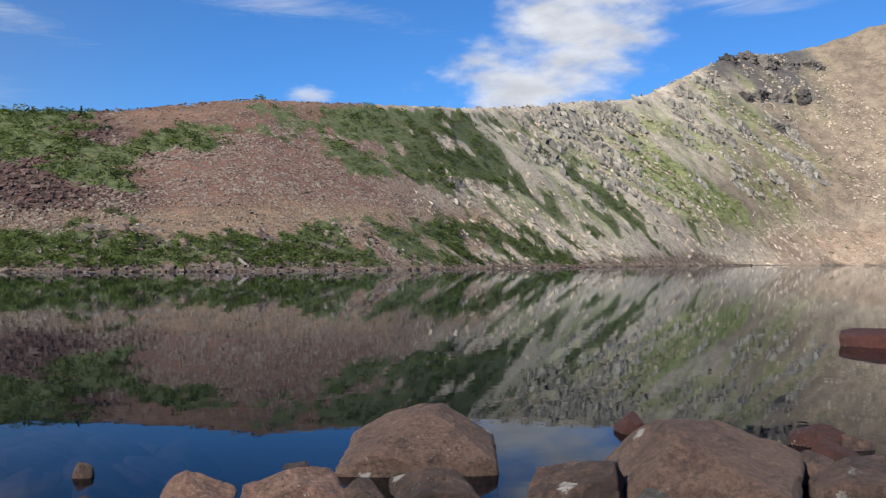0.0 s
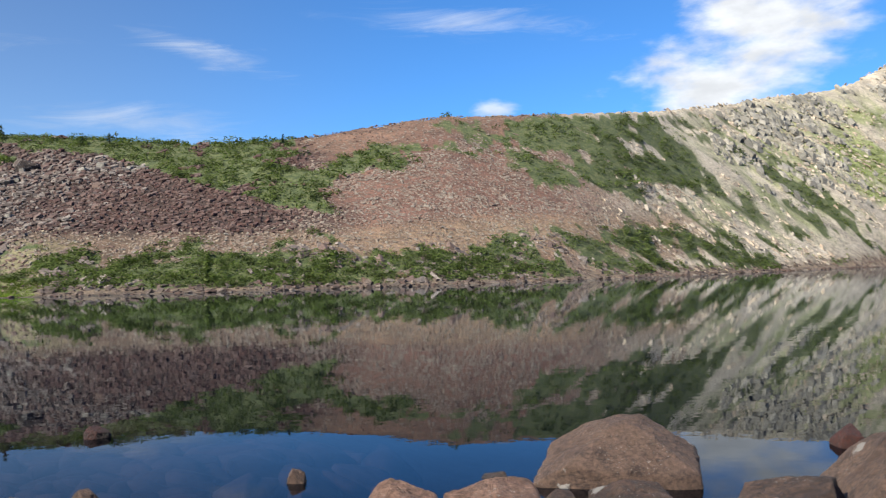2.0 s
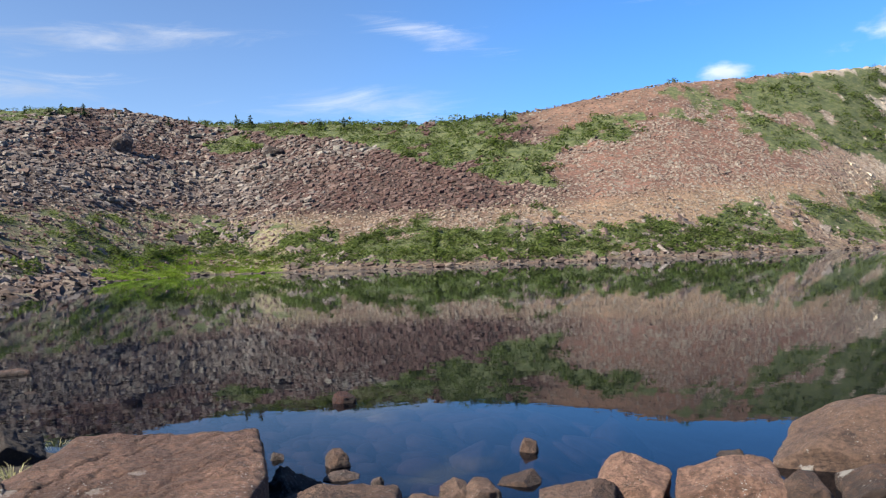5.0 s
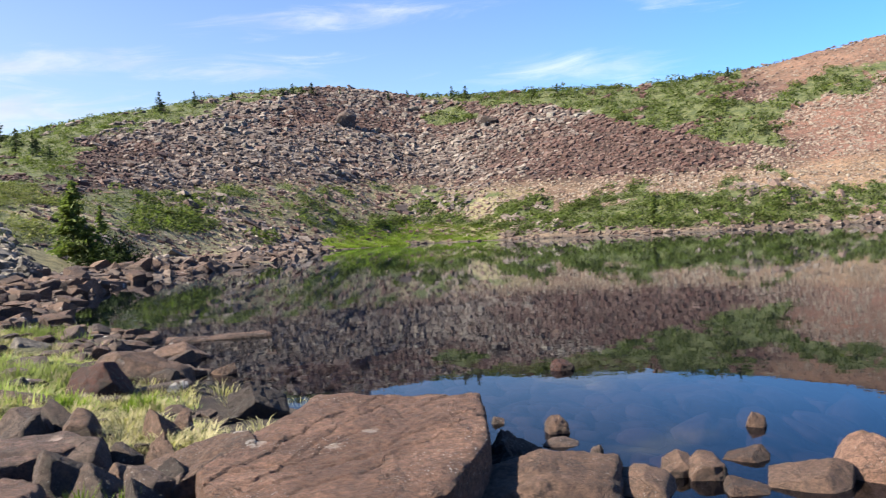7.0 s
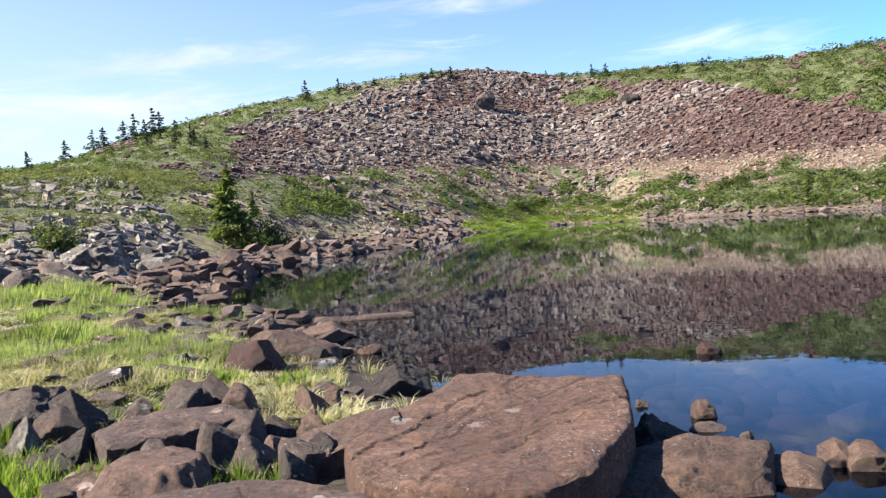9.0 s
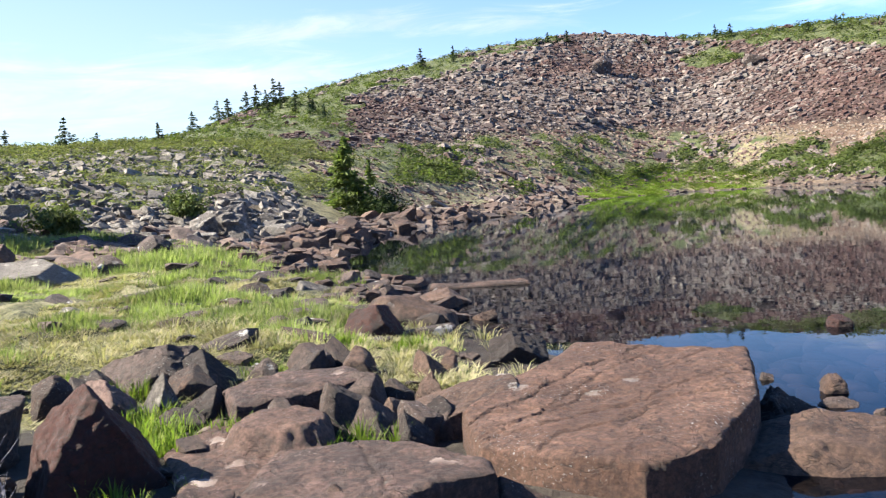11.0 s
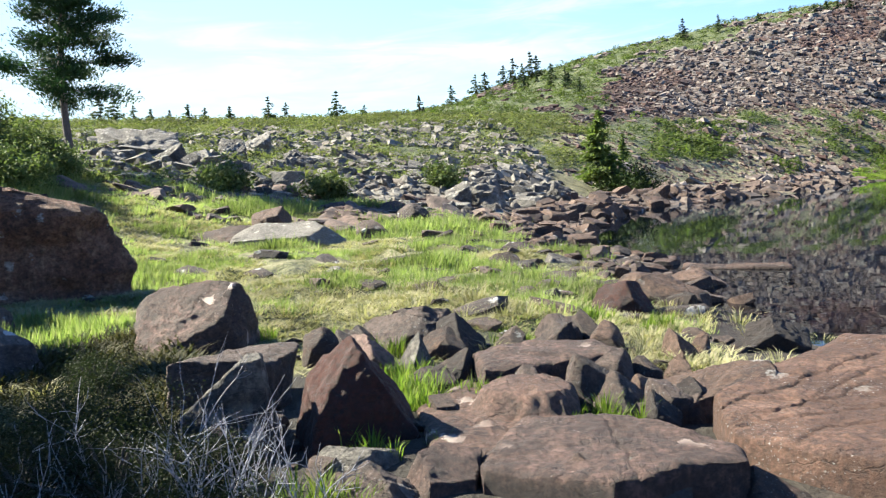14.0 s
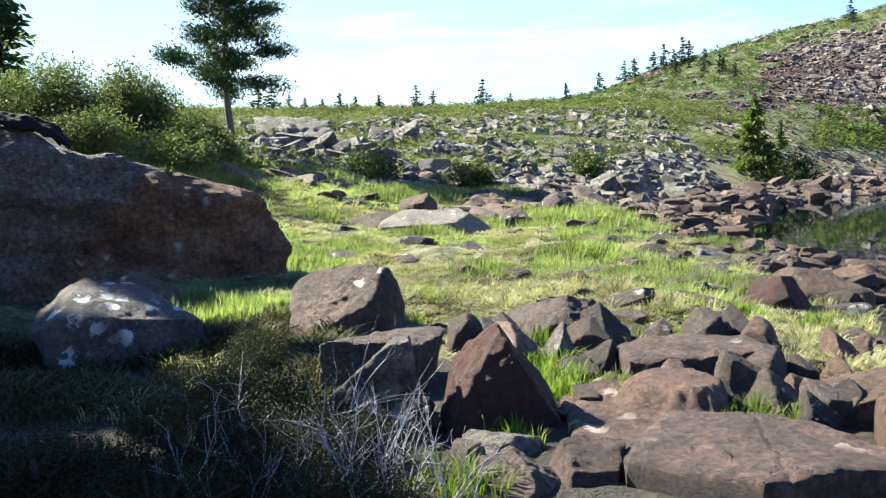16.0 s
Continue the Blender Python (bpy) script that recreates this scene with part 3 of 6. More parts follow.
n.plug(s.inputs[2], gloss.outputs[0])
n.add("ShaderNodeOutputMaterial", Surface=s.outputs[0])


# ---- mesh helpers ----
def mesh_from(name, verts, faces, mat, smooth=False):
    """One mesh from arrays: faces all of one size."""
    me = bpy.data.meshes.new(name)
    verts, faces = np.asarray(verts, np.float32), np.asarray(faces, np.int32)
    k = faces.shape[1]
    me.vertices.add(len(verts))
    me.vertices.foreach_set("co", verts.ravel())
    me.loops.add(faces.size)
    me.loops.foreach_set("vertex_index", faces.ravel())
    me.polygons.add(len(faces))
    me.polygons.foreach_set("loop_start", np.arange(0, faces.size, k, dtype=np.int32))
    me.polygons.foreach_set("loop_total", np.full(len(faces), k, np.int32))
    me.polygons.foreach_set("use_smooth", np.full(len(faces), smooth))
    me.materials.append(mat)
    me.update(calc_edges=True)
    me.validate()
    return me


def part(name, me, parent=None, label=""):
    ob = new(name, me)
    if parent is not None:
        ob.parent = parent
    return tagged(ob, label)


def spread(protos, pick, at, size, spin, tilt=0.0, rng=None, slope=None):
    """Copies of small meshes (verts, faces) joined into one pair of arrays. size: (n, 3)."""
    vs, fs, base = [], [], 0
    for p, (pv, pf) in enumerate(protos):
        sel = np.nonzero(pick == p)[0]
        if not len(sel):
            continue
        v = pv[None] * size[sel][:, None, :]
        if rng is not None and tilt > 0:
            ax, ay = rng.normal(0, tilt, (2, len(sel)))
            cx, sx, cy, sy = np.cos(ax)[:, None], np.sin(ax)[:, None], np.cos(ay)[:, None], np.sin(ay)[:, None]
            y, z = v[..., 1] * cx - v[..., 2] * sx, v[..., 1] * sx + v[..., 2] * cx
            x, z = v[..., 0] * cy + z * sy, -v[..., 0] * sy + z * cy
            v = np.stack([x, y, z], -1)
        c, s = np.cos(spin[sel])[:, None], np.sin(spin[sel])[:, None]
        v = np.stack([v[..., 0] * c - v[..., 1] * s, v[..., 0] * s + v[..., 1] * c, v[..., 2]], -1)
        if slope is not None:
            v[..., 2] += v[..., 0] * slope[sel, 0, None] + v[..., 1] * slope[sel, 1, None]
        v = v + at[sel][:, None, :]
        f = pf[None] + (base + np.arange(len(sel)) * len(pv))[:, None, None]
        vs.append(v.reshape(-1, 3))
        fs.append(f.reshape(-1, pf.shape[1]))
        base += len(sel) * len(pv)
    return np.concatenate(vs), np.concatenate(fs)


def ball(level):
    bm = bmesh.new()
    bmesh.ops.create_icosphere(bm, subdivisions=level, radius=1.0)
    v = np.array([p.co[:] for p in bm.verts])
    f = np.array([[q.index for q in p.verts] for p in bm.faces])
    bm.free()
    return v, f


BALLS = {k: ball(k) for k in (1, 2, 3, 4, 5, 6)}


def noise_3d(p, seed):
    """Value noise in space, about 0."""
    i = np.floor(p)
    f = p - i
    f = f * f * (3 - 2 * f)
    total = 0.0
    for dz in (0, 1):
        wz = f[:, 2] if dz else 1 - f[:, 2]
        k = seed + ((i[:, 2] + dz).astype(np.int64) * 7919)
        a, b = lattice(i[:, 0], i[:, 1], k), lattice(i[:, 0] + 1, i[:, 1], k)
        c, d = lattice(i[:, 0], i[:, 1] + 1, k), lattice(i[:, 0] + 1, i[:, 1] + 1, k)
        total = total + wz * ((a + (b - a) * f[:, 0]) * (1 - f[:, 1]) + (c + (d - c) * f[:, 0]) * f[:, 1])
    return total - 0.5


def chip(level, seed, cuts=12, reach=(0.55, 0.85), rough=0.04, flat_top=None, blocky=0.38):
    """A broken stone: a ball cut by planes, first roughly square to each other, then at random, and roughened. About 1 in radius."""
    rng = np.random.default_rng(seed)
    v, f = BALLS[level]
    v = v.copy()
    planes = rng.normal(size=(cuts, 3))
    ends = rng.uniform(*reach, cuts) + 0.1
    if blocky:
        axes = np.array(((0, 0, 1), (0, 0, -1), (1, 0, 0), (-1, 0, 0), (0, 1, 0), (0, -1, 0)), float) + rng.normal(0, blocky, (6, 3))
        planes = np.vstack([axes, planes])
        ends = np.append(rng.uniform(0.5, 0.78, 6) - 0.1 * (blocky < 0.2), ends)
    planes /= np.linalg.norm(planes, axis=1)[:, None]
    if flat_top is not None:
        planes[0], ends[0] = np.array((rng.normal(0, 0.06), rng.normal(0, 0.06), 1.0)), flat_top
        planes[0] /= np.linalg.norm(planes[0])
    if rough > 0:
        v += v * (noise_3d(v / 0.9 + seed % 97, seed) * rough * 3)[:, None]
    for nrm, e in zip(planes, ends):
        v -= nrm * (np.maximum(v @ nrm - e, 0) * 0.97)[:, None]
    if rough > 0:
        o = rng.uniform(0, 50, 3)
        for size, amp in ((0.7, rough), (0.3, rough * 0.8), (0.12, rough * 0.5), (0.06, rough * 0.25)):
            if size > 2.2 / 2 ** level:
                v += v * (noise_3d(v / size + o, seed + 5) * amp)[:, None]
    return v, f


def block(seed):
    """A small angular block of twelve triangles."""
    rng = np.random.default_rng(seed)
    c = np.array([(x, y, z) for z in (-1, 1) for y in (-1, 1) for x in (-1, 1)], float)
    c = c * 0.74 + rng.normal(0, 0.12, (8, 3))
    c[4:, :2] *= rng.uniform(0.65, 1.0)
    q = ((0, 2, 3, 1), (4, 5, 7, 6), (0, 1, 5, 4), (2, 6, 7, 3), (0, 4, 6, 2), (1, 3, 7, 5))
    return c, np.array([t for a, b, d, e in q for t in ((a, b, d), (a, d, e))])


# ---- the ground: one sheet to the horizon ----
fine_az, coarse_az = np.arange(-36, 120, 0.34), np.arange(122, 322, 1.6)
angles = np.radians(np.concatenate([fine_az, coarse_az]))
radii = np.concatenate([np.geomspace(0.02, 0.8, 6)[:-1], np.geomspace(0.8, 5, 16)[:-1], np.geomspace(5, 30, 110)[:-1], np.geomspace(30, 260, 110)[:-1], np.geomspace(260, 640, 75)[:-1], np.geomspace(640, 4200, 12)])
gr, ga = np.meshgrid(radii, angles, indexing="ij")
gx, gy = -gr * np.sin(ga), gr * np.cos(ga)
gz, gaz, gv, gd, gu, grr = land(gx.ravel(), gy.ravel())
gverts = np.stack([gx.ravel(), gy.ravel(), gz], 1)
na, nr = len(angles), len(radii)
i, j = np.meshgrid(np.arange(nr - 1), np.arange(na), indexing="ij")
gfaces = np.stack([i * na + j, (i + 1) * na + j, (i + 1) * na + (j + 1) % na, i * na + (j + 1) % na], -1).reshape(-1, 4)
centre = len(gverts)
gverts = np.vstack([gverts, [[0, 0, 0.25]]])
g_me = mesh_from("ground", gverts, gfaces, GROUND, True)
flat_x, flat_y = gx.ravel(), gy.ravel()


def soil_colour(x, y, az, v, d):
    """Bare ground by kind of rubble: brown red, tan at the foot of the slopes, grey towards the far end. Shade between
    stones is put into the colour of the scree and the near bank.
    """
    red, tan, grey, mud = (np.array(c) for c in ((0.10, 0.050, 0.036), (0.33, 0.22, 0.138), (0.545, 0.475, 0.375), (0.022, 0.018, 0.015)))
    n = fbm(x, y, 30.0, 4, 51)
    m = fbm(x, y, 9.0, 4, 52)
    # red kept dark left of bearing 22: painted shade between the scree stones
    red = red[None] * (0.5 + (1.75 * step(22, 17, az + n * 6) + 0.8 * m)[:, None])
    k = step(-1, 6, az + n * 8 + 2 * (0.5 - v))[:, None]
    c = grey + (red - grey) * k
    bench = (box(az + n * 4, 36, 68, 2) * box(v + m * 0.1, -0.3, np.interp(az, (37, 50, 62, 68), (0.3, 0.36, 0.4, 0.45)), 0.03))[:, None]
    c = c + (np.array((0.30, 0.29, 0.15)) * (1 + 1.2 * m[:, None]) - c) * bench * 0.8
    top = (box(az + n * 5, 4, 22, 2) * step(0.8, 0.92, v + m * 0.2))[:, None]
    c = c + (np.array((0.235, 0.135, 0.088)) - c) * top * 0.8
    band = (box(v + n * 0.12, 0.06, 0.34 + 0.05 * step(36, 50, az), 0.05) * box(az + n * 5, -4, 38, 3))[:, None]
    c = c + (tan - c) * band * (1 - 0.6 * step(12, 28, az))[:, None]
    k = (step(-15, -20, az + n * 4 - 6 * (0.5 - v)) * step(-0.25, 0.1, v - 0.18))[:, None]
    c = c + (np.array((0.25, 0.195, 0.142)) - c) * k
    rusty = (step(-18.5, -20.5, az + n * 4) * box(v + n * 0.06, -0.1, 0.15, 0.03))[:, None]
    c = c + (np.array((0.32, 0.215, 0.145)) - c) * rusty * 0.7
    lie = runnel(az, v, 1.8, 57)[:, None]
    c = c * (1.0 + (0.24 + 0.75 * lie + 0.65 * m[:, None]) * step(3, -5, az)[:, None])
    streak = runnel(az, v, 1.4, 58)
    moss = np.maximum(inside(az + m * 2, v + m * 0.06, RUN_BRIGHT) * step(-0.16, 0.0, streak) * 0.9, inside(az + m * 2, v + m * 0.06, RUN_FAR) * step(-0.1, 0.05, streak) * 0.75)
    moss = np.maximum(moss, box(az, -22, -4, 3) * box(v, 0.15, 0.95, 0.1) * step(-0.12, 0.10, streak + 0.5 * m) * 0.75)[:, None]
    c = c + (np.array((0.30, 0.36, 0.11)) - c) * moss
    # near bank darkened: shadow gaps among its rocks, painted into the soil
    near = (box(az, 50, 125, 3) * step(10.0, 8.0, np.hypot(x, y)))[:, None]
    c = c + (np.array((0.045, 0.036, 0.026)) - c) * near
    crag = (box(az + n * 6, -22.5, -17.0, 0.8) * step(0.72, 0.9, v + n * 0.5))[:, None]
    c = c + (np.array((0.13, 0.12, 0.115)) - c) * crag
    k = (box(d, 0.3, 5.0, 0.8) * step(45, 60, np.hypot(x, y)) * box(az, -20, 62, 2))[:, None]
    c = c + (np.array((0.24, 0.175, 0.12)) - c) * k
    bank = (step(60, 35, np.hypot(x, y)) * (1 - box(az, 50, 125, 3)))[:, None]
    c = c + (np.array((0.085, 0.06, 0.045)) - c) * bank
    k = step(0.2, -0.3, d)[:, None]
    return (c + (mud - c) * k) * 0.58


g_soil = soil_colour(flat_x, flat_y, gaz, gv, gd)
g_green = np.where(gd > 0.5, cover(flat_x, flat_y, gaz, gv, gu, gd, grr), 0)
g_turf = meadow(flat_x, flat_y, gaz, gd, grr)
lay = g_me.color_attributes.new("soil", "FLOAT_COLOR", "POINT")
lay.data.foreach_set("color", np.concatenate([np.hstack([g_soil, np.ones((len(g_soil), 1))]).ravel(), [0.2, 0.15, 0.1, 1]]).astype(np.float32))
for key, val in (("green", g_green), ("turf", g_turf)):
    lay = g_me.attributes.new(key, "FLOAT", "POINT")
    lay.data.foreach_set("value", np.append(val, 0).astype(np.float32))
ground = tagged(new("ground", g_me), "stony brown mountain ground with green patches round the lake", "ground", kind="structure")

w_r = np.concatenate([[0.0], np.geomspace(3, 520, 40)])
w_a = np.radians(np.arange(-90, 75, 3.0))
wr, wa = np.meshgrid(w_r, w_a, indexing="ij")
wv = np.stack([-wr * np.sin(wa), wr * np.cos(wa), np.zeros_like(wr)], -1).reshape(-1, 3)
i, j = np.meshgrid(np.arange(len(w_r) - 1), np.arange(len(w_a) - 1), indexing="ij")
wf = np.stack([i * len(w_a) + j, i * len(w_a) + j + 1, (i + 1) * len(w_a) + j + 1, (i + 1) * len(w_a) + j], -1).reshape(-1, 4)
water = tagged(new("water", mesh_from("water", wv, wf[:, ::-1], WATER, True)), "still clear lake water mirroring the hills and sky", "lake", kind="structure")


# ---- loose stones on the slopes ----
def polar_points(rng, count, az0, az1, r0, r1):
    az = rng.uniform(az0, az1, count)
    r = np.sqrt(rng.uniform(r0 * r0, r1 * r1, count))
    a = np.radians(az)
    return -r * np.sin(a), r * np.cos(a)


CHIPS = [block(100 + k) for k in range(24)]
CHIPS_FINE = [chip(2, 300 + k, 3, (0.5, 0.7), 0.0, None, 0.16) for k in range(18)]


def plate(seed):
    """A broken slab: a flat block with one end thicker, corners knocked off."""
    v, f = chip(2, seed, 2, (0.6, 0.8), 0.0, None, 0.2)
    v = unit_box(v)
    v[:, 2] *= 0.62 + 0.38 * np.sign(seed % 2 - 0.5) * v[:, 0]
    return v, f


def unit_box(v):
    lo, hi = v.min(0), v.max(0)
    return (v - (lo + hi) / 2) / ((hi - lo) / 2)


PLATES = [plate(700 + k) for k in range(20)]
ROUND = [chip(2, 350 + k, 6, (0.6, 0.9), 0.04) for k in range(10)]


def stones(name, label, mat, x, y, size, seed, protos=CHIPS, sink=0.25, squash=(0.25, 0.52), tilt=0.32, most=2.3, smooth=False, lean=0.0, along=None, proud=0.0):
    rng = np.random.default_rng(seed)
    n = len(x)
    size = np.minimum(size, np.median(size) * most)
    z = land(x, y)[0]
    sz = np.stack([size * rng.uniform(0.9, 1.6, n), size * rng.uniform(0.6, 1.1, n), size * rng.uniform(*squash, n)], 1) * 0.5 * 1.3
    at = np.stack([x, y, z + sz[:, 2] * (1 - 2 * sink) * 0.6], 1)
    rr = np.hypot(x, y)
    slope = np.clip(np.stack([land(x + 0.6, y)[0] - z, land(x, y + 0.6)[0] - z], 1) / 0.6, -0.6, 0.6) + lean * np.stack([x / rr, y / rr], 1)
    at[:, 2] += rng.uniform(0, 1, n) ** 2 * proud * size
    spin = rng.uniform(0, 6.28, n) if along is None else np.radians(bearing(x, y)) + rng.normal(0, along, n)
    v, f = spread(protos, rng.integers(0, len(protos), n), at, sz, spin, tilt, rng, slope)
    return tagged(new(name, mesh_from(name, v, f, mat, smooth)), label, "stones", kind="stuff")


def single_stones(name, label, category, group, mat, x, y, size, seed, squash=(0.4, 0.75), tilt=10.0, sink=0.1):
    """The stones that stand out, each a thing of its own; they share ten meshes."""
    rng = np.random.default_rng(seed)
    shapes = [mesh_from(name, *chip(3, 800 + seed + k, 4, (0.55, 0.8), 0.02, None, 0.18), mat) for k in range(10)]
    z = land(x, y)[0]
    for k in range(len(x)):
        ob = new(name, shapes[k % 10])
        a, b, c = rng.uniform(0.9, 1.5), rng.uniform(0.65, 1.05), rng.uniform(*squash)
        ob.matrix_world = pose(x[k], y[k], z[k] + size[k] * c * 0.65 * (0.6 - sink), rng.normal(0, tilt), rng.normal(0, tilt), rng.uniform(0, 360))
        ob.scale = (size[k] * a * 0.7, size[k] * b * 0.7, size[k] * c * 0.7)
        tagged(ob, label, category, group)


rng = np.random.default_rng(7)
x, y = polar_points(rng, 190000, -3, 72, 60, 215)
z, az, v, d, u, r = land(x, y)
foot = np.interp(az, (22, 30, 38, 50, 62, 68), (0.33, 0.33, 0.38, 0.38, 0.42, 0.5)) + fbm(x, y, 12.0, 4, 67) * 0.14
coarse = (az + fbm(x, y, 12.0, 3, 68) * 8 > 21) & (v > foot)
keep = (d > 3) & (u < 1.03) & (cover(x, y, az, v, u, d, r) < rng.uniform(0.1, 0.75, len(x)))
keep &= rng.uniform(0, 1, len(x)) < np.where(coarse, 0.62, np.where(az > 20, 0.82, 0.9))
keep &= ~((v > 0.84 + fbm(x, y, 9.0, 3, 69) * 0.2) & (az > 4) & (az < 22)) | (rng.uniform(0, 1, len(x)) < 0.25)
x, y, az, v, coarse, r = x[keep], y[keep], az[keep], v[keep], coarse[keep], r[keep]
tan_zone = (box(v, 0.08, 0.34, 0.05) * box(az, -12, 38, 3) > rng.uniform(0, 1, len(x))) | (az < 3) | ((az > 36) & ~coarse & (rng.uniform(0, 1, len(x)) < 0.75))
size = np.exp(rng.normal(math.log(0.40), 0.40, len(x))) * np.where(coarse, 0.92, np.where(az > 20, 0.78, 0.56)) * np.clip(r / 150, 0.55, 1.15) * (1 + 0.9 * np.clip(fbm(x, y, 7.0, 3, 70), -0.25, 0.5))
crest = fbm(x, y, 13.0, 4, 66)
greyish = coarse & (crest + rng.normal(0, 0.10, len(x)) > np.interp(az, (24, 32, 38, 46, 60, 66), (0.3, 0.2, 0.02, -0.10, 0.02, 0.08)))
chosen = np.nonzero(greyish & ~tan_zone & (az > 24))[0]
chosen = chosen[np.argsort(-size[chosen])][:160]
single_stones("scree_block", "large grey block standing out of the scree", "boulder", "large blocks of the scree", GREY_ROCK, x[chosen], y[chosen], size[chosen] * 1.15, 6)
pick = greyish & ~tan_zone
stones("grey_brown_scree", "grey brown weathered blocks of the scree slope", SCREE_GREY, x[pick], y[pick], size[pick] * 1.12, 19, tilt=0.2, along=0.4, proud=0.55, squash=(0.35, 0.65))
fine = az + fbm(x, y, 8.0, 3, 72) * 12 + np.random.default_rng(72).normal(0, 1.6, len(x)) < 19.5
pick = ~greyish & ~tan_zone & ~fine
stones("red_scree", "red brown and grey loose scree covering the hillside", SCREE_RED, x[pick], y[pick], size[pick], 11, tilt=0.2, along=0.4, proud=0.5, squash=(0.35, 0.65))
pick = ~greyish & ~tan_zone & fine
stones("fine_red_scree", "fine pale red scree on the open hillside", SCREE_FINE, x[pick], y[pick], size[pick], 28, tilt=0.2, along=0.4, proud=0.2)
stones("tan_scree", "tan and orange rubble along the foot of the slope", SCREE_TAN, x[tan_zone], y[tan_zone], size[tan_zone] * 0.95, 12, tilt=0.25, along=0.6)

x, y = polar_points(rng, 30000, -30, 2, 150, 560)
z, az, v, d, u, r = land(x, y)
keep = (d > 3) & (u < 1.02) & (cover(x, y, az, v, u, d, r) < 0.5) & (runnel(az, v, 1.6, 61) + fbm(x, y, 30.0, 4, 61) > -0.05)
size = np.exp(rng.normal(math.log(0.6), 0.5, len(x)))
stones("grey_scree", "pale grey rubble on the far mountainside", SCREE_PALE, x[keep], y[keep], size[keep], 13)

# craggy outcrops breaking through the far slope
x, y = polar_points(rng, 46000, -24, -3, 150, 560)
z, az, v, d, u, r = land(x, y)
rib = runnel(az, v, 0.9, 63) + 0.7 * fbm(x, y, 9.0, 3, 64)
keep = (d > 5) & (v < 0.985) & ((inside(az, v, CRAGGY) & (rib > -0.02)) | (box(az, -24, -6, 1) * box(v, 0.3, 0.95, 0.1) * (rib > 0.2) > 0.5))
size = np.exp(rng.normal(math.log(0.8), 0.55, len(x))) * np.clip(r / 330, 0.6, 1.5)
stones("mountain_outcrops", "grey rock outcrops in ribs on the far mountainside", CRAG_STONE, x[keep], y[keep], size[keep], 30, CHIPS, squash=(0.5, 1.2), tilt=0.3, proud=0.3)

# stones along the far waterline
x, y = polar_points(rng, 150000, -20, 62, 50, 330)
z, az, v, d, u, r = land(x, y)
keep = (d > -0.6) & (d < 4.6) & (rng.uniform(0, 1, len(x)) < 0.8) & (meadow(x, y, az, d, r) < 0.4)
size = np.exp(rng.normal(math.log(0.42), 0.45, len(x)))
stones("shoreline_stones", "small brown stones along the waterline of the lake", SHORE_STONE, x[keep], y[keep], size[keep], 14)

# pale blocks among the shrubs of the bench
x, y = polar_points(rng, 12000, -12, 72, 48, 150)
z, az, v, d, u, r = land(x, y)
keep = (d > 2.5) & (v < np.where(az > 37, 0.36, 0.22)) & (fbm(x, y, 9.0, 3, 71) > -0.04 + 0.22 * step(52, 57, az)) & (meadow(x, y, az, d, r) < 0.3)
size = np.exp(rng.normal(math.log(0.6), 0.45, len(x)))
stones("bench_blocks", "pale grey blocks lying among the lakeside shrubs", SCREE_GREY, x[keep], y[keep], size[keep], 15)

# rubble on the near shore, red and dark
x, y = polar_points(rng, 15000, 55, 84, 12, 62)
z, az, v, d, u, r = land(x, y)
lane = (d > -0.8) & (d < 0.4 + r * 0.06) & (rng.uniform(0, 1, len(x)) < 0.6)
size = np.minimum(np.exp(rng.normal(math.log(0.34), 0.45, len(x))) * np.clip(r / 30, 0.55, 1.1), 0.026 * r)
chosen = np.nonzero(lane)[0]
chosen = chosen[np.argsort(-size[chosen] / r[chosen])][:200]
single_stones("shore_stone", "dark red brown stone on the near shore", "stone", "stones of the near shore", RED_ROCK, x[chosen], y[chosen], size[chosen], 4)
lane[chosen] = False
stones("near_shore_rubble", "dark red brown rubble along the near shore", SHORE_STONE, x[lane], y[lane], size[lane], 16, PLATES, squash=(0.3, 0.7))

# grey boulder field on the low ridge
x, y = polar_points(rng, 24000, 60, 116, 22, 92)
z, az, v, d, u, r = land(x, y)
lane = (d > 3) & (fbm(x, y, 5.0, 3, 81) > np.interp(v, (-0.6, 0.1, 0.45, 0.75, 1.0), (-0.04, -0.2, -0.13, 0.0, 0.2))) & (r > np.interp(az, (60, 70, 80, 114), (44, 30, 29, 33)))
lane &= az > np.interp(r, (40, 58, 92), (61, 66.5, 71))
lane &= rng.uniform(0, 1, len(x)) < np.clip(45 / r, 0.45, 1)
size = np.exp(rng.normal(math.log(0.29), 0.58, len(x))) * np.clip(r / 45, 0.8, 1.3)
chosen = np.nonzero(lane & (r < 50))[0]
chosen = chosen[np.argsort(-size[chosen] / r[chosen])][:230]
single_stones("block", "grey angular block lying in the boulder field", "boulder", "blocks of the boulder field", GREY_ROCK, x[chosen], y[chosen], np.minimum(size[chosen], 1.1), 3)
lane[chosen] = False
near = lane & (r < 42)
stones("boulder_field", "grey weathered slabs and blocks of a boulder field", FIELD_GREY, x[near], y[near], size[near], 17, PLATES, squash=(0.35, 0.8), tilt=0.3, most=3.6, lean=0.0)
near = lane & (r >= 42)
stones("far_boulder_field", "grey weathered blocks on the low ridge", FIELD_GREY, x[near], y[near], size[near], 27, CHIPS, squash=(0.3, 0.6), tilt=0.3, most=2.2)
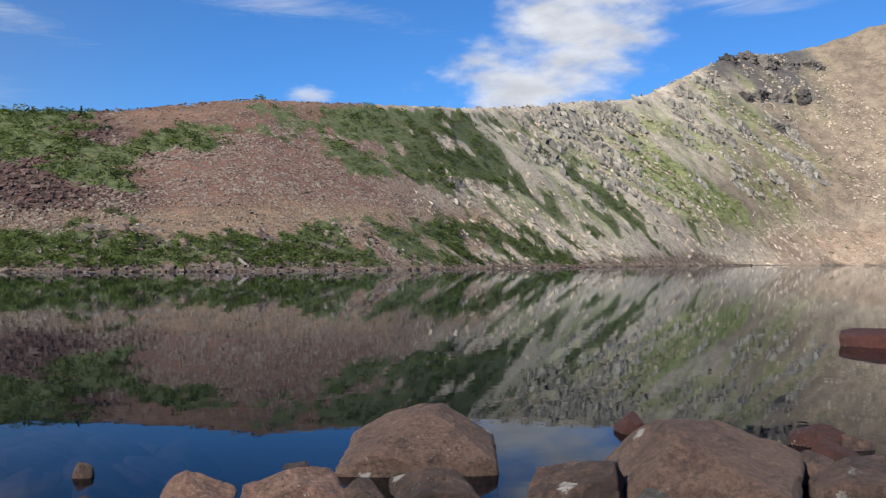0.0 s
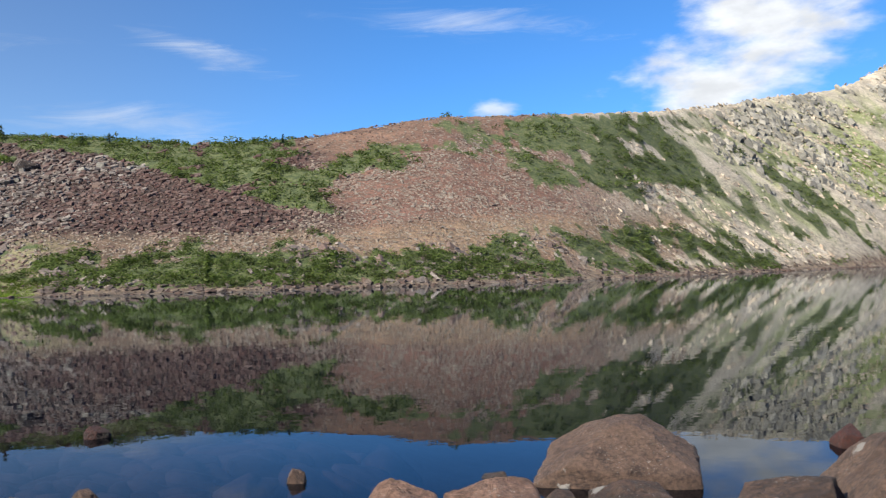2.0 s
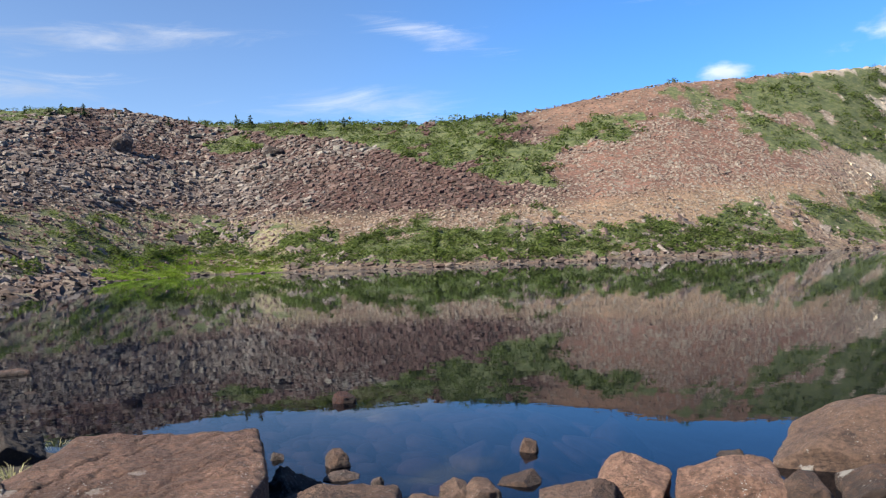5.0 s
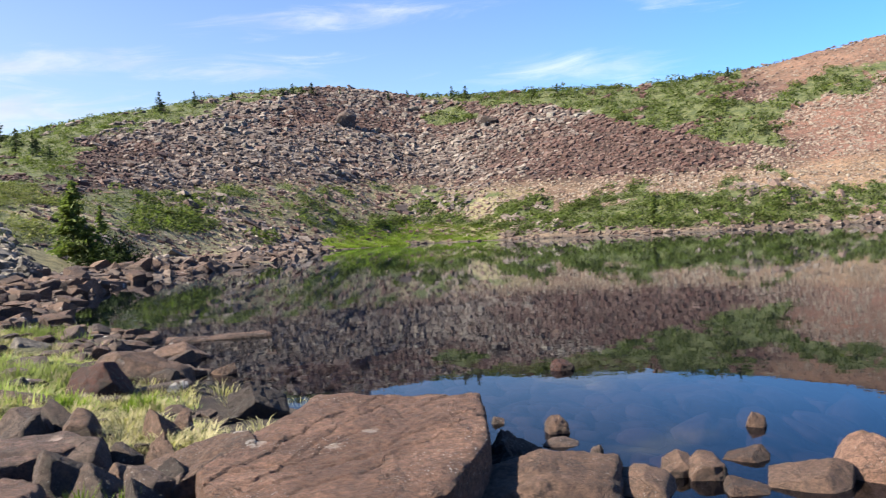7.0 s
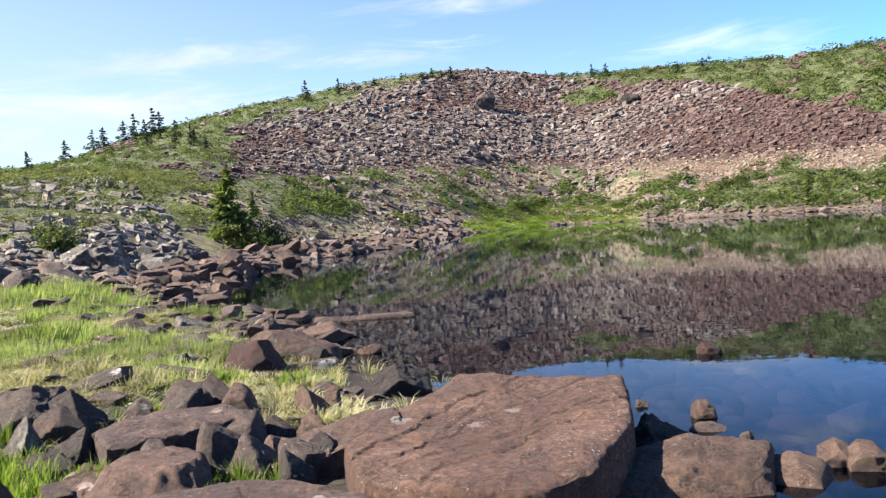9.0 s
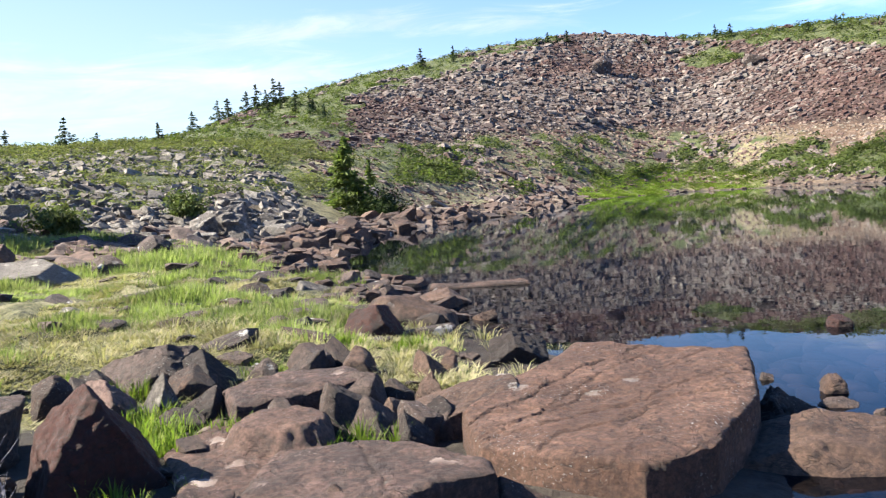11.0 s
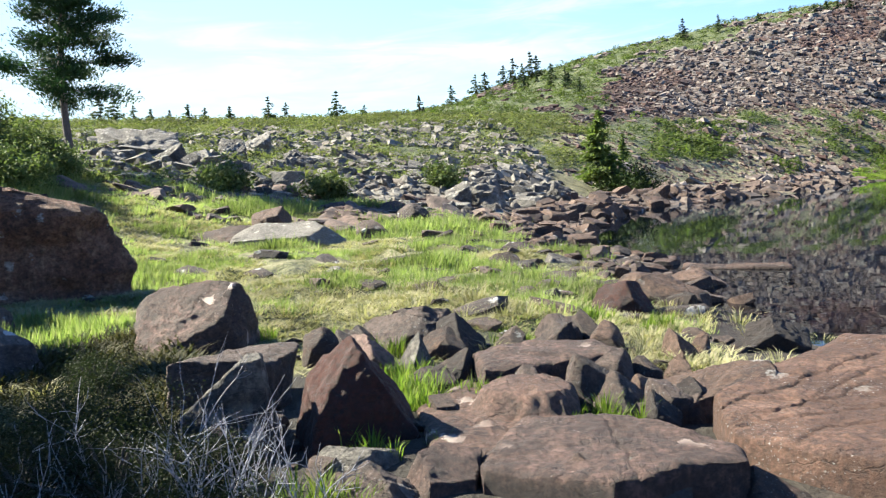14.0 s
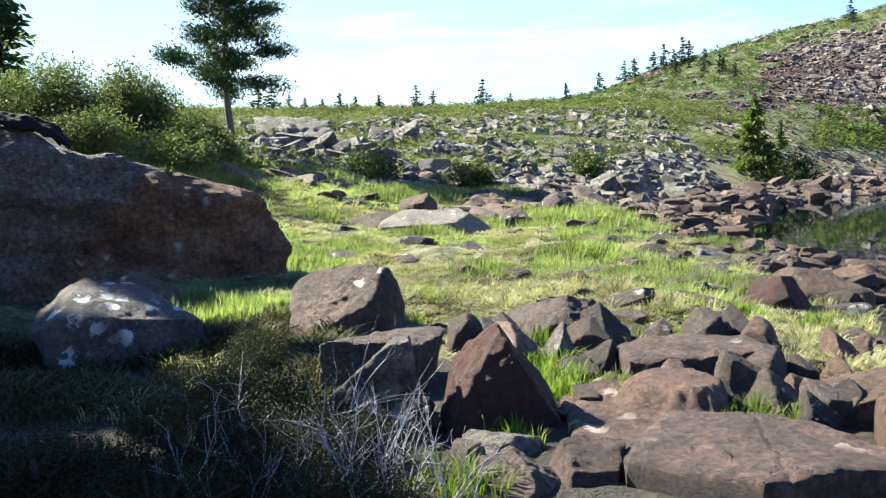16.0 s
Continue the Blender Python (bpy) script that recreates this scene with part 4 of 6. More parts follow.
# red brown rubble where the meadow meets the boulder field
x, y = polar_points(rng, 2600, 66, 97, 23.5, 36)
z, az, v, d, u, r = land(x, y)
lane = (d > 0.5) & ((az < 84.5) | (rng.uniform(0, 1, len(x)) < 0.12)) & (fbm(x, y, 3.5, 3, 83) + 0.16 - np.abs(r - np.interp(az, (66, 80, 97), (31, 29.5, 31))) * 0.055 > 0.0)
size = np.exp(rng.normal(math.log(0.33), 0.5, len(x)))
stones("red_rubble", "red brown broken slabs between meadow and boulder field", RUBBLE_RED, x[lane], y[lane], size[lane], 29, PLATES, squash=(0.3, 0.65), tilt=0.22, most=2.2, lean=0.0)

# stones on the lake bed close to the shore
x, y = polar_points(rng, 1300, -32, 60, 5.0, 14)
z, az, v, d, u, r = land(x, y)
lane = (d < -0.1) & ((az > 27) | (rng.uniform(0, 1, len(x)) < 0.15))
size = np.exp(rng.normal(math.log(0.6), 0.5, len(x)))
size = np.minimum(size, np.maximum(-z, 0.05) * 1.5)
stones("lake_bed_stones", "rounded brown stones lying under the shallow water", BED_STONE, x[lane], y[lane], size[lane], 18, ROUND, squash=(0.35, 0.6), tilt=0.15, smooth=True)


# ---- shrubs of the slopes ----
def leaf_clump(seed, count, spread_xy=0.5, high=0.6, leaf=0.17):
    """A low bush as loose leaves, each one triangle."""
    rng = np.random.default_rng(seed)
    d = rng.normal(size=(count, 3))
    d /= np.linalg.norm(d, axis=1)[:, None]
    d[:, 2] = np.abs(d[:, 2])
    c = d * rng.uniform(0.55, 1.0, count)[:, None] ** 0.6 * np.array((spread_xy, spread_xy, high))
    n = d + rng.normal(0, 0.6, (count, 3))
    n /= np.linalg.norm(n, axis=1)[:, None]
    t = np.cross(n, rng.normal(size=(count, 3)))
    t /= np.linalg.norm(t, axis=1)[:, None]
    b = np.cross(n, t)
    s = leaf * rng.uniform(0.6, 1.3, count)[:, None]
    q = np.stack([c - t * s, c - b * s * 0.6, c + t * s], 1).reshape(-1, 3)
    return q, np.arange(count * 3).reshape(-1, 3)


SHRUBS = [leaf_clump(500 + k, 32, 0.5, 0.6, 0.14) for k in range(8)]
x, y = polar_points(rng, 38000, -24, 114, 30, 222)
x2, y2 = polar_points(rng, 9000, 0, 60, 60, 135)
x3, y3 = polar_points(rng, 13000, 64, 114, 30, 95)
x2, y2 = np.append(x2, x3), np.append(y2, y3)
x3, y3 = polar_points(rng, 15000, -17, 1, 150, 345)
x2, y2 = np.append(x2, x3), np.append(y2, y3)
x, y = np.append(x, x2), np.append(y, y2)
z, az, v, d, u, r = land(x, y)
g = cover(x, y, az, v, u, d, r)
keep = (d > 2) & (u < 1.01) & (g * np.where(az < -1, 0.85, 1) > rng.uniform(0.35, 1.0, len(x)))
upper = (v > 0.4) & (az < 47)
keep &= ~((az > 66) & (r < 75)) | (rng.uniform(0, 1, len(x)) < 0.4)
keep &= ~upper | (rng.uniform(0, 1, len(x)) < np.where(az < 14, 0.36, 0.85))
x, y, z, az, v, r = x[keep], y[keep], z[keep], az[keep], v[keep], r[keep]
n = len(x)
s = np.exp(rng.normal(math.log(1.15), 0.3, n)) * np.where((v < 0.25) & (az < 60), 1.1, 0.9) * np.where(az > 66, 0.85, 1.0) * np.where((v > 0.4) & (az < 47), 1.55, 1.0)
FINE_SHRUBS = [leaf_clump(520 + k, 28, 0.5, 0.6, 0.105) for k in range(8)]
turns = rng.uniform(0, 6.28, n)
for name, label, mat, protos, k in (("shrubs", "low dark green shrubs covering parts of the slopes", SHRUB_LEAF, SHRUBS, (az < 62) | (r > 95)),
                                    ("ridge_shrubs", "low olive green shrubs between the blocks of the ridge", RIDGE_SHRUB, FINE_SHRUBS, (az >= 62) & (r <= 95))):
    sv, sf = spread(protos, rng.integers(0, 8, k.sum()), np.stack([x, y, z - 0.1 * s], 1)[k], np.stack([s * 1.25, s * 1.25, s * 0.95], 1)[k], turns[k])
    tagged(new(name, mesh_from(name, sv, sf, mat)), label, "shrubs", kind="stuff")

# grass in runnels on the far mountainside
GREENS = [leaf_clump(540 + k, 14, 0.6, 0.35, 0.32) for k in range(8)]
x, y = polar_points(rng, 44000, -25, 1, 155, 540)
z, az, v, d, u, r = land(x, y)
run = runnel(az, v, 1.4, 58) + 0.4 * fbm(x, y, 9.0, 4, 52)
bright = inside(az, v, RUN_BRIGHT) | inside(az, v, RUN_FAR)
keep = (d > 3) & (v < 0.96) & (run + np.where(bright, 0.10, -0.06) > rng.uniform(0.0, 0.22, len(x))) & (bright | (rng.uniform(0, 1, len(x)) < 0.35))
x, y, z, r = x[keep], y[keep], z[keep], r[keep]
n = len(x)
s = np.exp(rng.normal(math.log(0.65), 0.35, n)) * np.clip(r / 300, 0.6, 1.5)
sv, sf = spread(GREENS, rng.integers(0, 8, n), np.stack([x, y, z - 0.1 * s], 1), np.stack([s * 1.3, s * 1.3, s * 0.8], 1), rng.uniform(0, 6.28, n))
tagged(new("mountain_grass", mesh_from("mountain_grass", sv, sf, MOUNTAIN_LEAF)), "light green grass in runnels of the far mountainside", "grass", kind="stuff")


# ---- turf of the lakeside meadow ----
def tuft(seed, blades, high, wide, lean):
    rng = np.random.default_rng(seed)
    a = rng.uniform(0, 6.28, blades)
    out = rng.uniform(0, 1, blades) ** 0.7
    base = np.stack([np.cos(a) * out * wide, np.sin(a) * out * wide, np.zeros(blades)], 1)
    h = high * rng.uniform(0.5, 1.1, blades)
    bend = lean * h * rng.uniform(0.4, 1.4, blades)
    side = np.stack([-np.sin(a), np.cos(a), np.zeros(blades)], 1) * 0.007
    ahead = np.stack([np.cos(a), np.sin(a), np.zeros(blades)], 1)
    m = base + ahead * (bend * 0.35)[:, None] + np.array((0, 0, 1)) * (h * 0.6)[:, None]
    tip = base + ahead * bend[:, None] + np.array((0, 0, 1)) * (h * (1 - 0.25 * lean))[:, None]
    q = np.stack([base - side, base + side, m + side * 0.7, m - side * 0.7, tip], 1).reshape(-1, 3)
    k = np.arange(blades)[:, None] * 5
    return q, np.concatenate([k + [[0, 1, 2]], k + [[0, 2, 3]], k + [[3, 2, 4]]])


def sward(seed, blades, high, wide, lean, thick=0.011):
    """A patch of grass seen from some way off: each blade one thin triangle."""
    rng = np.random.default_rng(seed)
    a = rng.uniform(0, 6.28, blades)
    out = rng.uniform(0, 1, blades) ** 0.6
    base = np.stack([np.cos(a) * out * wide, np.sin(a) * out * wide, np.zeros(blades)], 1)
    h = high * rng.uniform(0.45, 1.1, blades)
    b = a + rng.normal(0, 0.7, blades)
    side = np.stack([-np.sin(b), np.cos(b), np.zeros(blades)], 1) * thick
    tip = base + np.stack([np.cos(b) * lean * h, np.sin(b) * lean * h, h * (1 - 0.3 * min(lean, 1.5))], 1)
    q = np.stack([base - side, base + side, tip], 1).reshape(-1, 3)
    return q, np.arange(blades * 3).reshape(-1, 3)


TUFTS = [tuft(600 + k, 6, 0.13, 0.10, 0.7) for k in range(8)]
FRESH = [tuft(620 + k, 26, 0.28, 0.10, 0.45) for k in range(5)]
STRAW = [tuft(640 + k, 40, 0.24, 0.16, 1.0) for k in range(5)]
SWARD = [sward(660 + k, 13, 0.22, 0.16, 0.35) for k in range(8)]
SHORT = [sward(670 + k, 12, 0.10, 0.17, 0.7) for k in range(8)]
LITTER = [sward(680 + k, 13, 0.13, 0.18, 1.2) for k in range(8)]


def grass(name, label, mat, protos, x, y, scale, seed):
    rng = np.random.default_rng(seed)
    z = land(x, y)[0]
    n = len(x)
    v, f = spread(protos, rng.integers(0, len(protos), n), np.stack([x, y, z - 0.02], 1), np.stack([scale] * 3, 1), rng.uniform(0, 6.28, n))
    return tagged(new(name, mesh_from(name, v, f, mat)), label, "grass", kind="stuff")


x, y = polar_points(rng, 26000, 56, 108, 5.5, 33)
x2, y2 = polar_points(rng, 26000, 56, 106, 7.5, 20)
x, y = np.append(x, x2), np.append(y, y2)
z, az, v, d, u, r = land(x, y)
g = meadow(x, y, az, d, r)
pocket = fbm(x, y, 1.1, 3, 93)
keep = (g > rng.uniform(0.2, 0.9, len(x))) & (pocket > -0.16)
x, y, r = x[keep], y[keep], r[keep]
drift = fbm(x, y, 2.0, 4, 91) * 1.2 + rng.normal(0, 0.05, len(x))
dry = fbm(x, y, 1.9, 3, 92) + rng.normal(0, 0.06, len(x))
far = np.clip(r / 18, 0.8, 1.35)
k = drift > 0.01
grass("meadow_grass", "bright green grass of the lakeside meadow", GRASS_BLADE, SWARD, x[k], y[k], far[k] * np.clip(0.4 + 4.6 * drift[k], 0.4, 1.45) * rng.uniform(0.7, 1.2, k.sum()), 21)
k = (drift <= 0.01) & (dry > -0.03)
beige = fbm(x, y, 3.2, 3, 94)
k &= beige > -0.2
grass("dry_grass", "pale straw coloured dry grass in the meadow", STRAW_BLADE, LITTER, x[k], y[k], far[k] * rng.uniform(0.6, 1.2, k.sum()), 22)
k = (drift <= 0.01) & (dry <= -0.03) & (dry > -0.2)
grass("short_turf", "short cropped green turf of the meadow", GRASS_BLADE, SHORT, x[k], y[k], far[k] * rng.uniform(0.7, 1.3, k.sum()), 23)


x, y = polar_points(rng, 26000, 36, 50, 70, 135)
z, az, v, d, u, r = land(x, y)
k = meadow(x, y, az, d, r) > rng.uniform(0.2, 0.8, len(x))
grass("far_shore_grass", "bright green grass strip on the far shore", SEDGE_BLADE, SHORT, x[k], y[k], rng.uniform(2.2, 3.6, k.sum()), 24)


# ---- boulders ----
def at(az, r):
    a = radians(az)
    return -r * math.sin(a), r * math.cos(a)


def unit(v):
    """Fits a shape to the box from -1 to 1."""
    lo, hi = v.min(0), v.max(0)
    return (v - (lo + hi) / 2) / ((hi - lo) / 2)


def rock(mat, az, r, wide, low, high, planes, label, deep=0.8, seed=1, rough=0.03, level=5, sink=0.25, turn=0.0, name="boulder", hollow=None, ledge=0.0, facets=5, broken=0.0):
    """A rock broken along planes (across, away, up, reach), seen along its bearing."""
    level = 6 if wide > 0.55 and r < 9.2 and level == 5 else level
    way_out, f = BALLS[level]
    half = np.array((wide / 2, wide * deep / 2, (high - low + sink) / 2))
    o = seed * 3.7
    chips = np.random.default_rng(seed + 500)
    jit = chips.normal(0, 0.13, (5, 3))
    sides = [np.array(n) + q for n, q in zip(((1, 0, 0), (-1, 0, 0), (0, -1, 0), (0, 1, 0), (0, 0, 1)), jit)]
    cuts = [(n / np.linalg.norm(n), 0.93) for n in sides] + [(np.array((0, 0, -1.0)), 1.0)]
    for nx, ny, nz, e in planes:
        cuts.append((np.array((nx, ny, nz)) / math.sqrt(nx * nx + ny * ny + nz * nz), e))
    for k in range(facets):
        nrm = chips.normal(size=3) * (1.0, 1.0, 0.8)
        nrm /= np.linalg.norm(nrm)
        fit = min(e / max(float(nrm @ m), 0.15) for m, e in cuts)
        cuts.append((nrm, min(fit, 1.25) * chips.uniform(0.86, 1.04)))
    total = np.zeros(len(way_out))
    for k, (nrm, e) in enumerate(cuts):
        uneven = 1 + noise_3d(way_out * 1.9 + o + k, seed + k) * 0.05 + noise_3d(way_out * 5.0 + o, seed + k + 40) * 0.035
        total += (np.maximum(way_out @ nrm, 0) / (e * uneven)) ** 56
    v = way_out * (total ** (-1 / 56))[:, None]
    v = unit(v)
    if ledge:
        lay = v[:, 2] + 0.25 * v[:, 0] + noise_3d(v * 2 + o, seed + 90) * 0.5
        v[:, 1] += ledge * (np.abs((lay * 2.3) % 1.0 - 0.5) - 0.25) * (v[:, 1] < 0.4)
    if hollow is not None:
        hx, hz, hw, hh, hd = hollow
        v[:, 1] += hd * np.exp(-((v[:, 0] - hx) / hw) ** 2 - ((v[:, 2] - hz) / hh) ** 2) * (v[:, 1] < 0)
    v = v * half
    size = max(wide, 0.3)
    out = v / half
    out = out / np.linalg.norm(out, axis=1)[:, None]
    for s, amp in ((0.5, 0.45), (0.2, 0.6), (0.09, 0.6), (0.045, 0.45)):
        if s * size > 1.6 * wide / 2 ** level:
            w = noise_3d(v / (s * size) + o, seed + 7)
            v = v + out * (w * 1.6 * amp * rough * min(size, 2.0))[:, None]
    if broken:
        for s, amp in ((0.16, 1.0), (0.07, 0.55)):
            w = noise_3d(v / (s * size) * (1.0, 1.0, 1.5) + o, seed + 11) + 0.35 * noise_3d(v / (s * size * 0.4) + o, seed + 13)
            ragged = w * 6 - np.floor(w * 6)
            v = v + out * ((np.floor(w * 6) + step(0.7, 1.0, ragged)) / 6 * broken * amp * size)[:, None]
    x, y = at(az, r)
    me = mesh_from(name, v, f, mat, True)
    me.set_sharp_from_angle(angle=0.6)
    ob = new(name, me)
    ob.matrix_world = pose(x, y, (high + low - sink) / 2, 0, 0, az + turn)
    return tagged(ob, label, "boulder", "boulders on the shore")


def slab(mat, x, y, low, high, sides, slope, label, seed, cracks=(), rough=0.012, name="flat_rock", steps=0.005, fine=0.016, bumps=()):
    """A flat slab: sides are (direction in degrees, metres from the middle); slope tilts its top; cracks are (direction, offset, depth, width) grooves with a small step."""
    reach = max(e for a, e in sides) * 1.45 + 0.1
    n = int(2 * reach / fine)
    gx, gy = np.meshgrid(np.linspace(-reach, reach, n), np.linspace(-reach, reach, n), indexing="ij")
    px, py = gx.ravel(), gy.ravel()
    out = np.full(px.shape, -9.0)
    ox, oy = np.zeros_like(px), np.zeros_like(px)
    for a, e in sides:
        c, s = math.cos(radians(a)), math.sin(radians(a))
        q = px * c + py * s - e + fbm(-px * s + py * c + a, px * 0 + a, 0.45, 4, seed + 3) * 0.055
        ox, oy = np.where(q > out, c, ox), np.where(q > out, s, oy)
        out = np.maximum(out, q)
    top = high - (high + low) / 2 + slope[0] * px + slope[1] * py
    top = top + fbm(px + 9, py + seed, 0.9, 5, seed) * 0.06 + fbm(px, py, 0.10, 4, seed + 1) * rough * 3.0
    lay = fbm(px * 0.8 + py * 0.5, py - px * 0.3, 0.55, 4, seed + 4) * 9
    top = top + (np.floor(lay) + step(0.35, 0.65, lay - np.floor(lay))) * steps
    for bx, by, br, bh in bumps:
        top = top + bh * step(1.25, 0.8, np.hypot(px - bx, py - by) / br + fbm(px, py, 0.2, 3, seed + 8) * 0.5)
    for a, off, deep, wide in cracks:
        c, s = math.cos(radians(a)), math.sin(radians(a))
        along = -px * s + py * c
        dist = px * c + py * s - off + fbm(along, along * 0 + a, 0.4, 4, seed + 5) * 0.2
        top = top - deep * np.exp(-(dist / wide) ** 2) - np.where(dist > 0, deep * 0.4, 0)
    top = top - 0.035 * np.exp(np.minimum(out, 0) / 0.035)
    pull = np.maximum(out, 0)
    bulge = fbm(px * 2 + pull * 5, py * 2 - pull * 4, 0.5, 4, seed + 6) * 0.035 * step(0.0, 0.1, pull)
    px, py = px - ox * (pull * 0.93 + bulge), py - oy * (pull * 0.93 + bulge)
    z = np.maximum(top - pull * 5.5, low - (high + low) / 2 - 0.2)
    i, j = np.meshgrid(np.arange(n - 1), np.arange(n - 1), indexing="ij")
    f = np.stack([i * n + j, (i + 1) * n + j, (i + 1) * n + j + 1, i * n + j + 1], -1).reshape(-1, 4)
    keep = (pull[f].min(1) < 0.16)
    used, f = np.unique(f[keep], return_inverse=True)
    v = np.stack([px, py, z], 1)[used]
    me = mesh_from(name, v, f.reshape(-1, 4), mat, True)
    me.set_sharp_from_angle(angle=0.7)
    ob = new(name, me)
    ob.location = (x, y, (high + low) / 2)
    return tagged(ob, label, "flat rock", "flat rocks on the shore")


RED, DARK, GREY, RUST = "red brown angular boulder ", "dark brown weathered boulder ", "grey weathered boulder ", "rust red pointed boulder "

# the broad slab at the water's edge and those beside it
slab(SLAB_ROCK, -4.25, 4.10, 0.0, 0.42, ((123.6, 1.34), (42, 0.80), (25, 0.74), (0, 0.98), (-30, 1.18), (-62, 1.16), (-114, 1.16), (-155, 0.96)), (-0.03, 0.05),
     "broad flat red brown slab with long cracks at the water's edge", 3, ((14.5, -0.62, 0.020, 0.012), (2, 0.26, 0.014, 0.011), (-30, 0.1, 0.010, 0.012), (8, -0.25, 0.012, 0.011), (20, -0.35, 0.012, 0.011), (-4, 0.05, 0.011, 0.011)))
rock(RED_ROCK, 57.2, 6.25, 1.05, 0.02, 0.46, ((-0.32, -0.12, 0.94, 0.36), (0.35, -0.93, 0.0, 0.62), (-0.75, -0.3, 0.5, 0.7)), "long brown boulder leaning beside the broad slab", 0.6, 393, sink=0.3, facets=4)
slab(LICHEN_ROCK, -4.28, 2.0, 0.0, 0.35, ((-125, 0.55), (146, 0.60), (113, 0.52), (68, 0.74), (0, 0.54), (-41, 0.52), (-100, 0.66)), (0.02, 0.02), "large flat brown slab with pale lichen spots", 8, ((75, 0.1, 0.012, 0.015),), steps=0.008)
slab(PLATFORM_ROCK, -5.3, 1.78, 0.0, 0.27, ((-137, 0.62), (147, 0.85), (68, 0.56), (39, 0.56), (-44, 1.0), (-101, 0.48)), (-0.03, 0.0), "low rough brown rock with white lichen patches", 9, bumps=((-0.15, 0.32, 0.34, 0.13),), steps=0.015)
slab(LICHEN_ROCK, -6.42, 2.56, 0.1, 0.42, ((-161, 0.42), (149, 0.42), (84, 0.58), (-6, 0.36), (-100, 0.5)), (0.0, 0.02), "long flat dark slab with a split face", 10, ((-60, 0.1, 0.02, 0.02),))
rock(GREY_ROCK, 84.0, 21.6, 3.2, 0.3, 0.92, ((-0.12, -0.35, 0.93, 0.18), (0.75, -0.5, 0.45, 0.52), (-0.7, 0, 0.7, 0.7), (0, 0.6, 0.8, 0.6)), "broad pale grey slab lying in the meadow grass", 0.6, seed=391, sink=0.35, name="flat_rock")
rock(RED_ROCK, 87.2, 22.4, 2.0, 0.35, 0.82, ((-0.3, -0.3, 0.9, 0.2), (0.5, -0.3, 0.8, 0.4)), "low brown rock beside a grey slab in the grass", 0.6, seed=392, sink=0.3)
slab(RED_ROCK, -13.9, 9.55, -0.1, 0.05, ((145, 0.35), (55, 1.0), (-35, 0.3), (-125, 0.9)), (0.0, 0.0), "thin flat rock awash in the lake", 13)

# rocks standing in the shallows
W = "in the shallow water"
FORMS = (((-0.35, -0.2, 0.92, 0.60), (0.42, -0.2, 0.87, 0.58), (0.1, -0.7, 0.7, 0.80)),
         ((0.34, -0.12, 0.93, 0.48), (-0.8, -0.25, 0.55, 0.72), (0.2, -0.75, 0.6, 0.80)),
         ((-0.28, -0.2, 0.94, 0.52), (0.7, -0.3, 0.6, 0.72), (-0.3, -0.8, 0.5, 0.80)),
         ((0.1, -0.2, 0.97, 0.60), (-0.6, -0.2, 0.75, 0.72), (0.75, 0.1, 0.6, 0.75)))
FORMS += (((-0.68, -0.15, 0.73, 0.74), (0.72, -0.1, 0.68, 0.78), (0.15, -0.15, 0.97, 0.92), (0.1, -0.75, 0.6, 0.82)),
          ((0.5, -0.2, 0.85, 0.66), (-0.9, -0.2, 0.4, 0.85), (0.0, -0.8, 0.6, 0.85), (0.95, -0.2, 0.3, 0.92)),
          ((-0.3, -0.2, 0.93, 0.62), (0.95, -0.1, 0.2, 0.85), (-0.3, -0.85, 0.4, 0.85)))
for k, (m, az, r, wide, high, deep, form) in enumerate((
        (RED_ROCK, 1.4, 8.0, 1.42, 0.47, 0.85, 4), (RED_ROCK, -15.9, 7.3, 1.62, 0.50, 0.8, 5), (RUST_ROCK, -11.8, 9.55, 0.34, 0.20, 0.8, 3),
        (RED_ROCK, -8.4, 6.85, 0.84, 0.27, 0.7, 6), (RED_ROCK, 0.2, 6.75, 0.76, 0.22, 0.7, 3), (RED_ROCK, -18.9, 8.76, 0.20, 0.12, 0.7, 0))):
    rock(m, az, r, wide, 0.0, high, FORMS[form], ("red brown" if wide > 0.25 else "small brown") + " boulder standing " + W, deep, 20 + k, rough=0.02, sink=min(0.35, wide * 0.4))
for k, (m, az, r, wide, high, deep) in enumerate((
        (RUST_ROCK, -22.6, 9.5, 0.52, 0.20, 0.8), (RUST_ROCK, -23.6, 8.9, 0.42, 0.16, 0.8), (RED_ROCK, -21.8, 8.0, 0.56, 0.22, 0.8), (RED_ROCK, -25.0, 7.5, 0.95, 0.30, 0.8),
        (DARK_ROCK, -17.5, 9.7, 0.34, 0.04, 0.6), (RED_ROCK, -24.8, 9.5, 0.42, 0.14, 0.8), (RUST_ROCK, -26.2, 20.9, 1.6, 0.38, 0.6), (GREY_ROCK, -13.5, 6.4, 0.35, 0.2, 0.8))):
    rock(m, az, r, wide, 0.0, high, FORMS[k % 4], "red brown rock half sunk " + W, deep, 40 + k, rough=0.025, level=4, sink=min(0.3, wide * 0.4), turn=(k * 31) % 40 - 20)
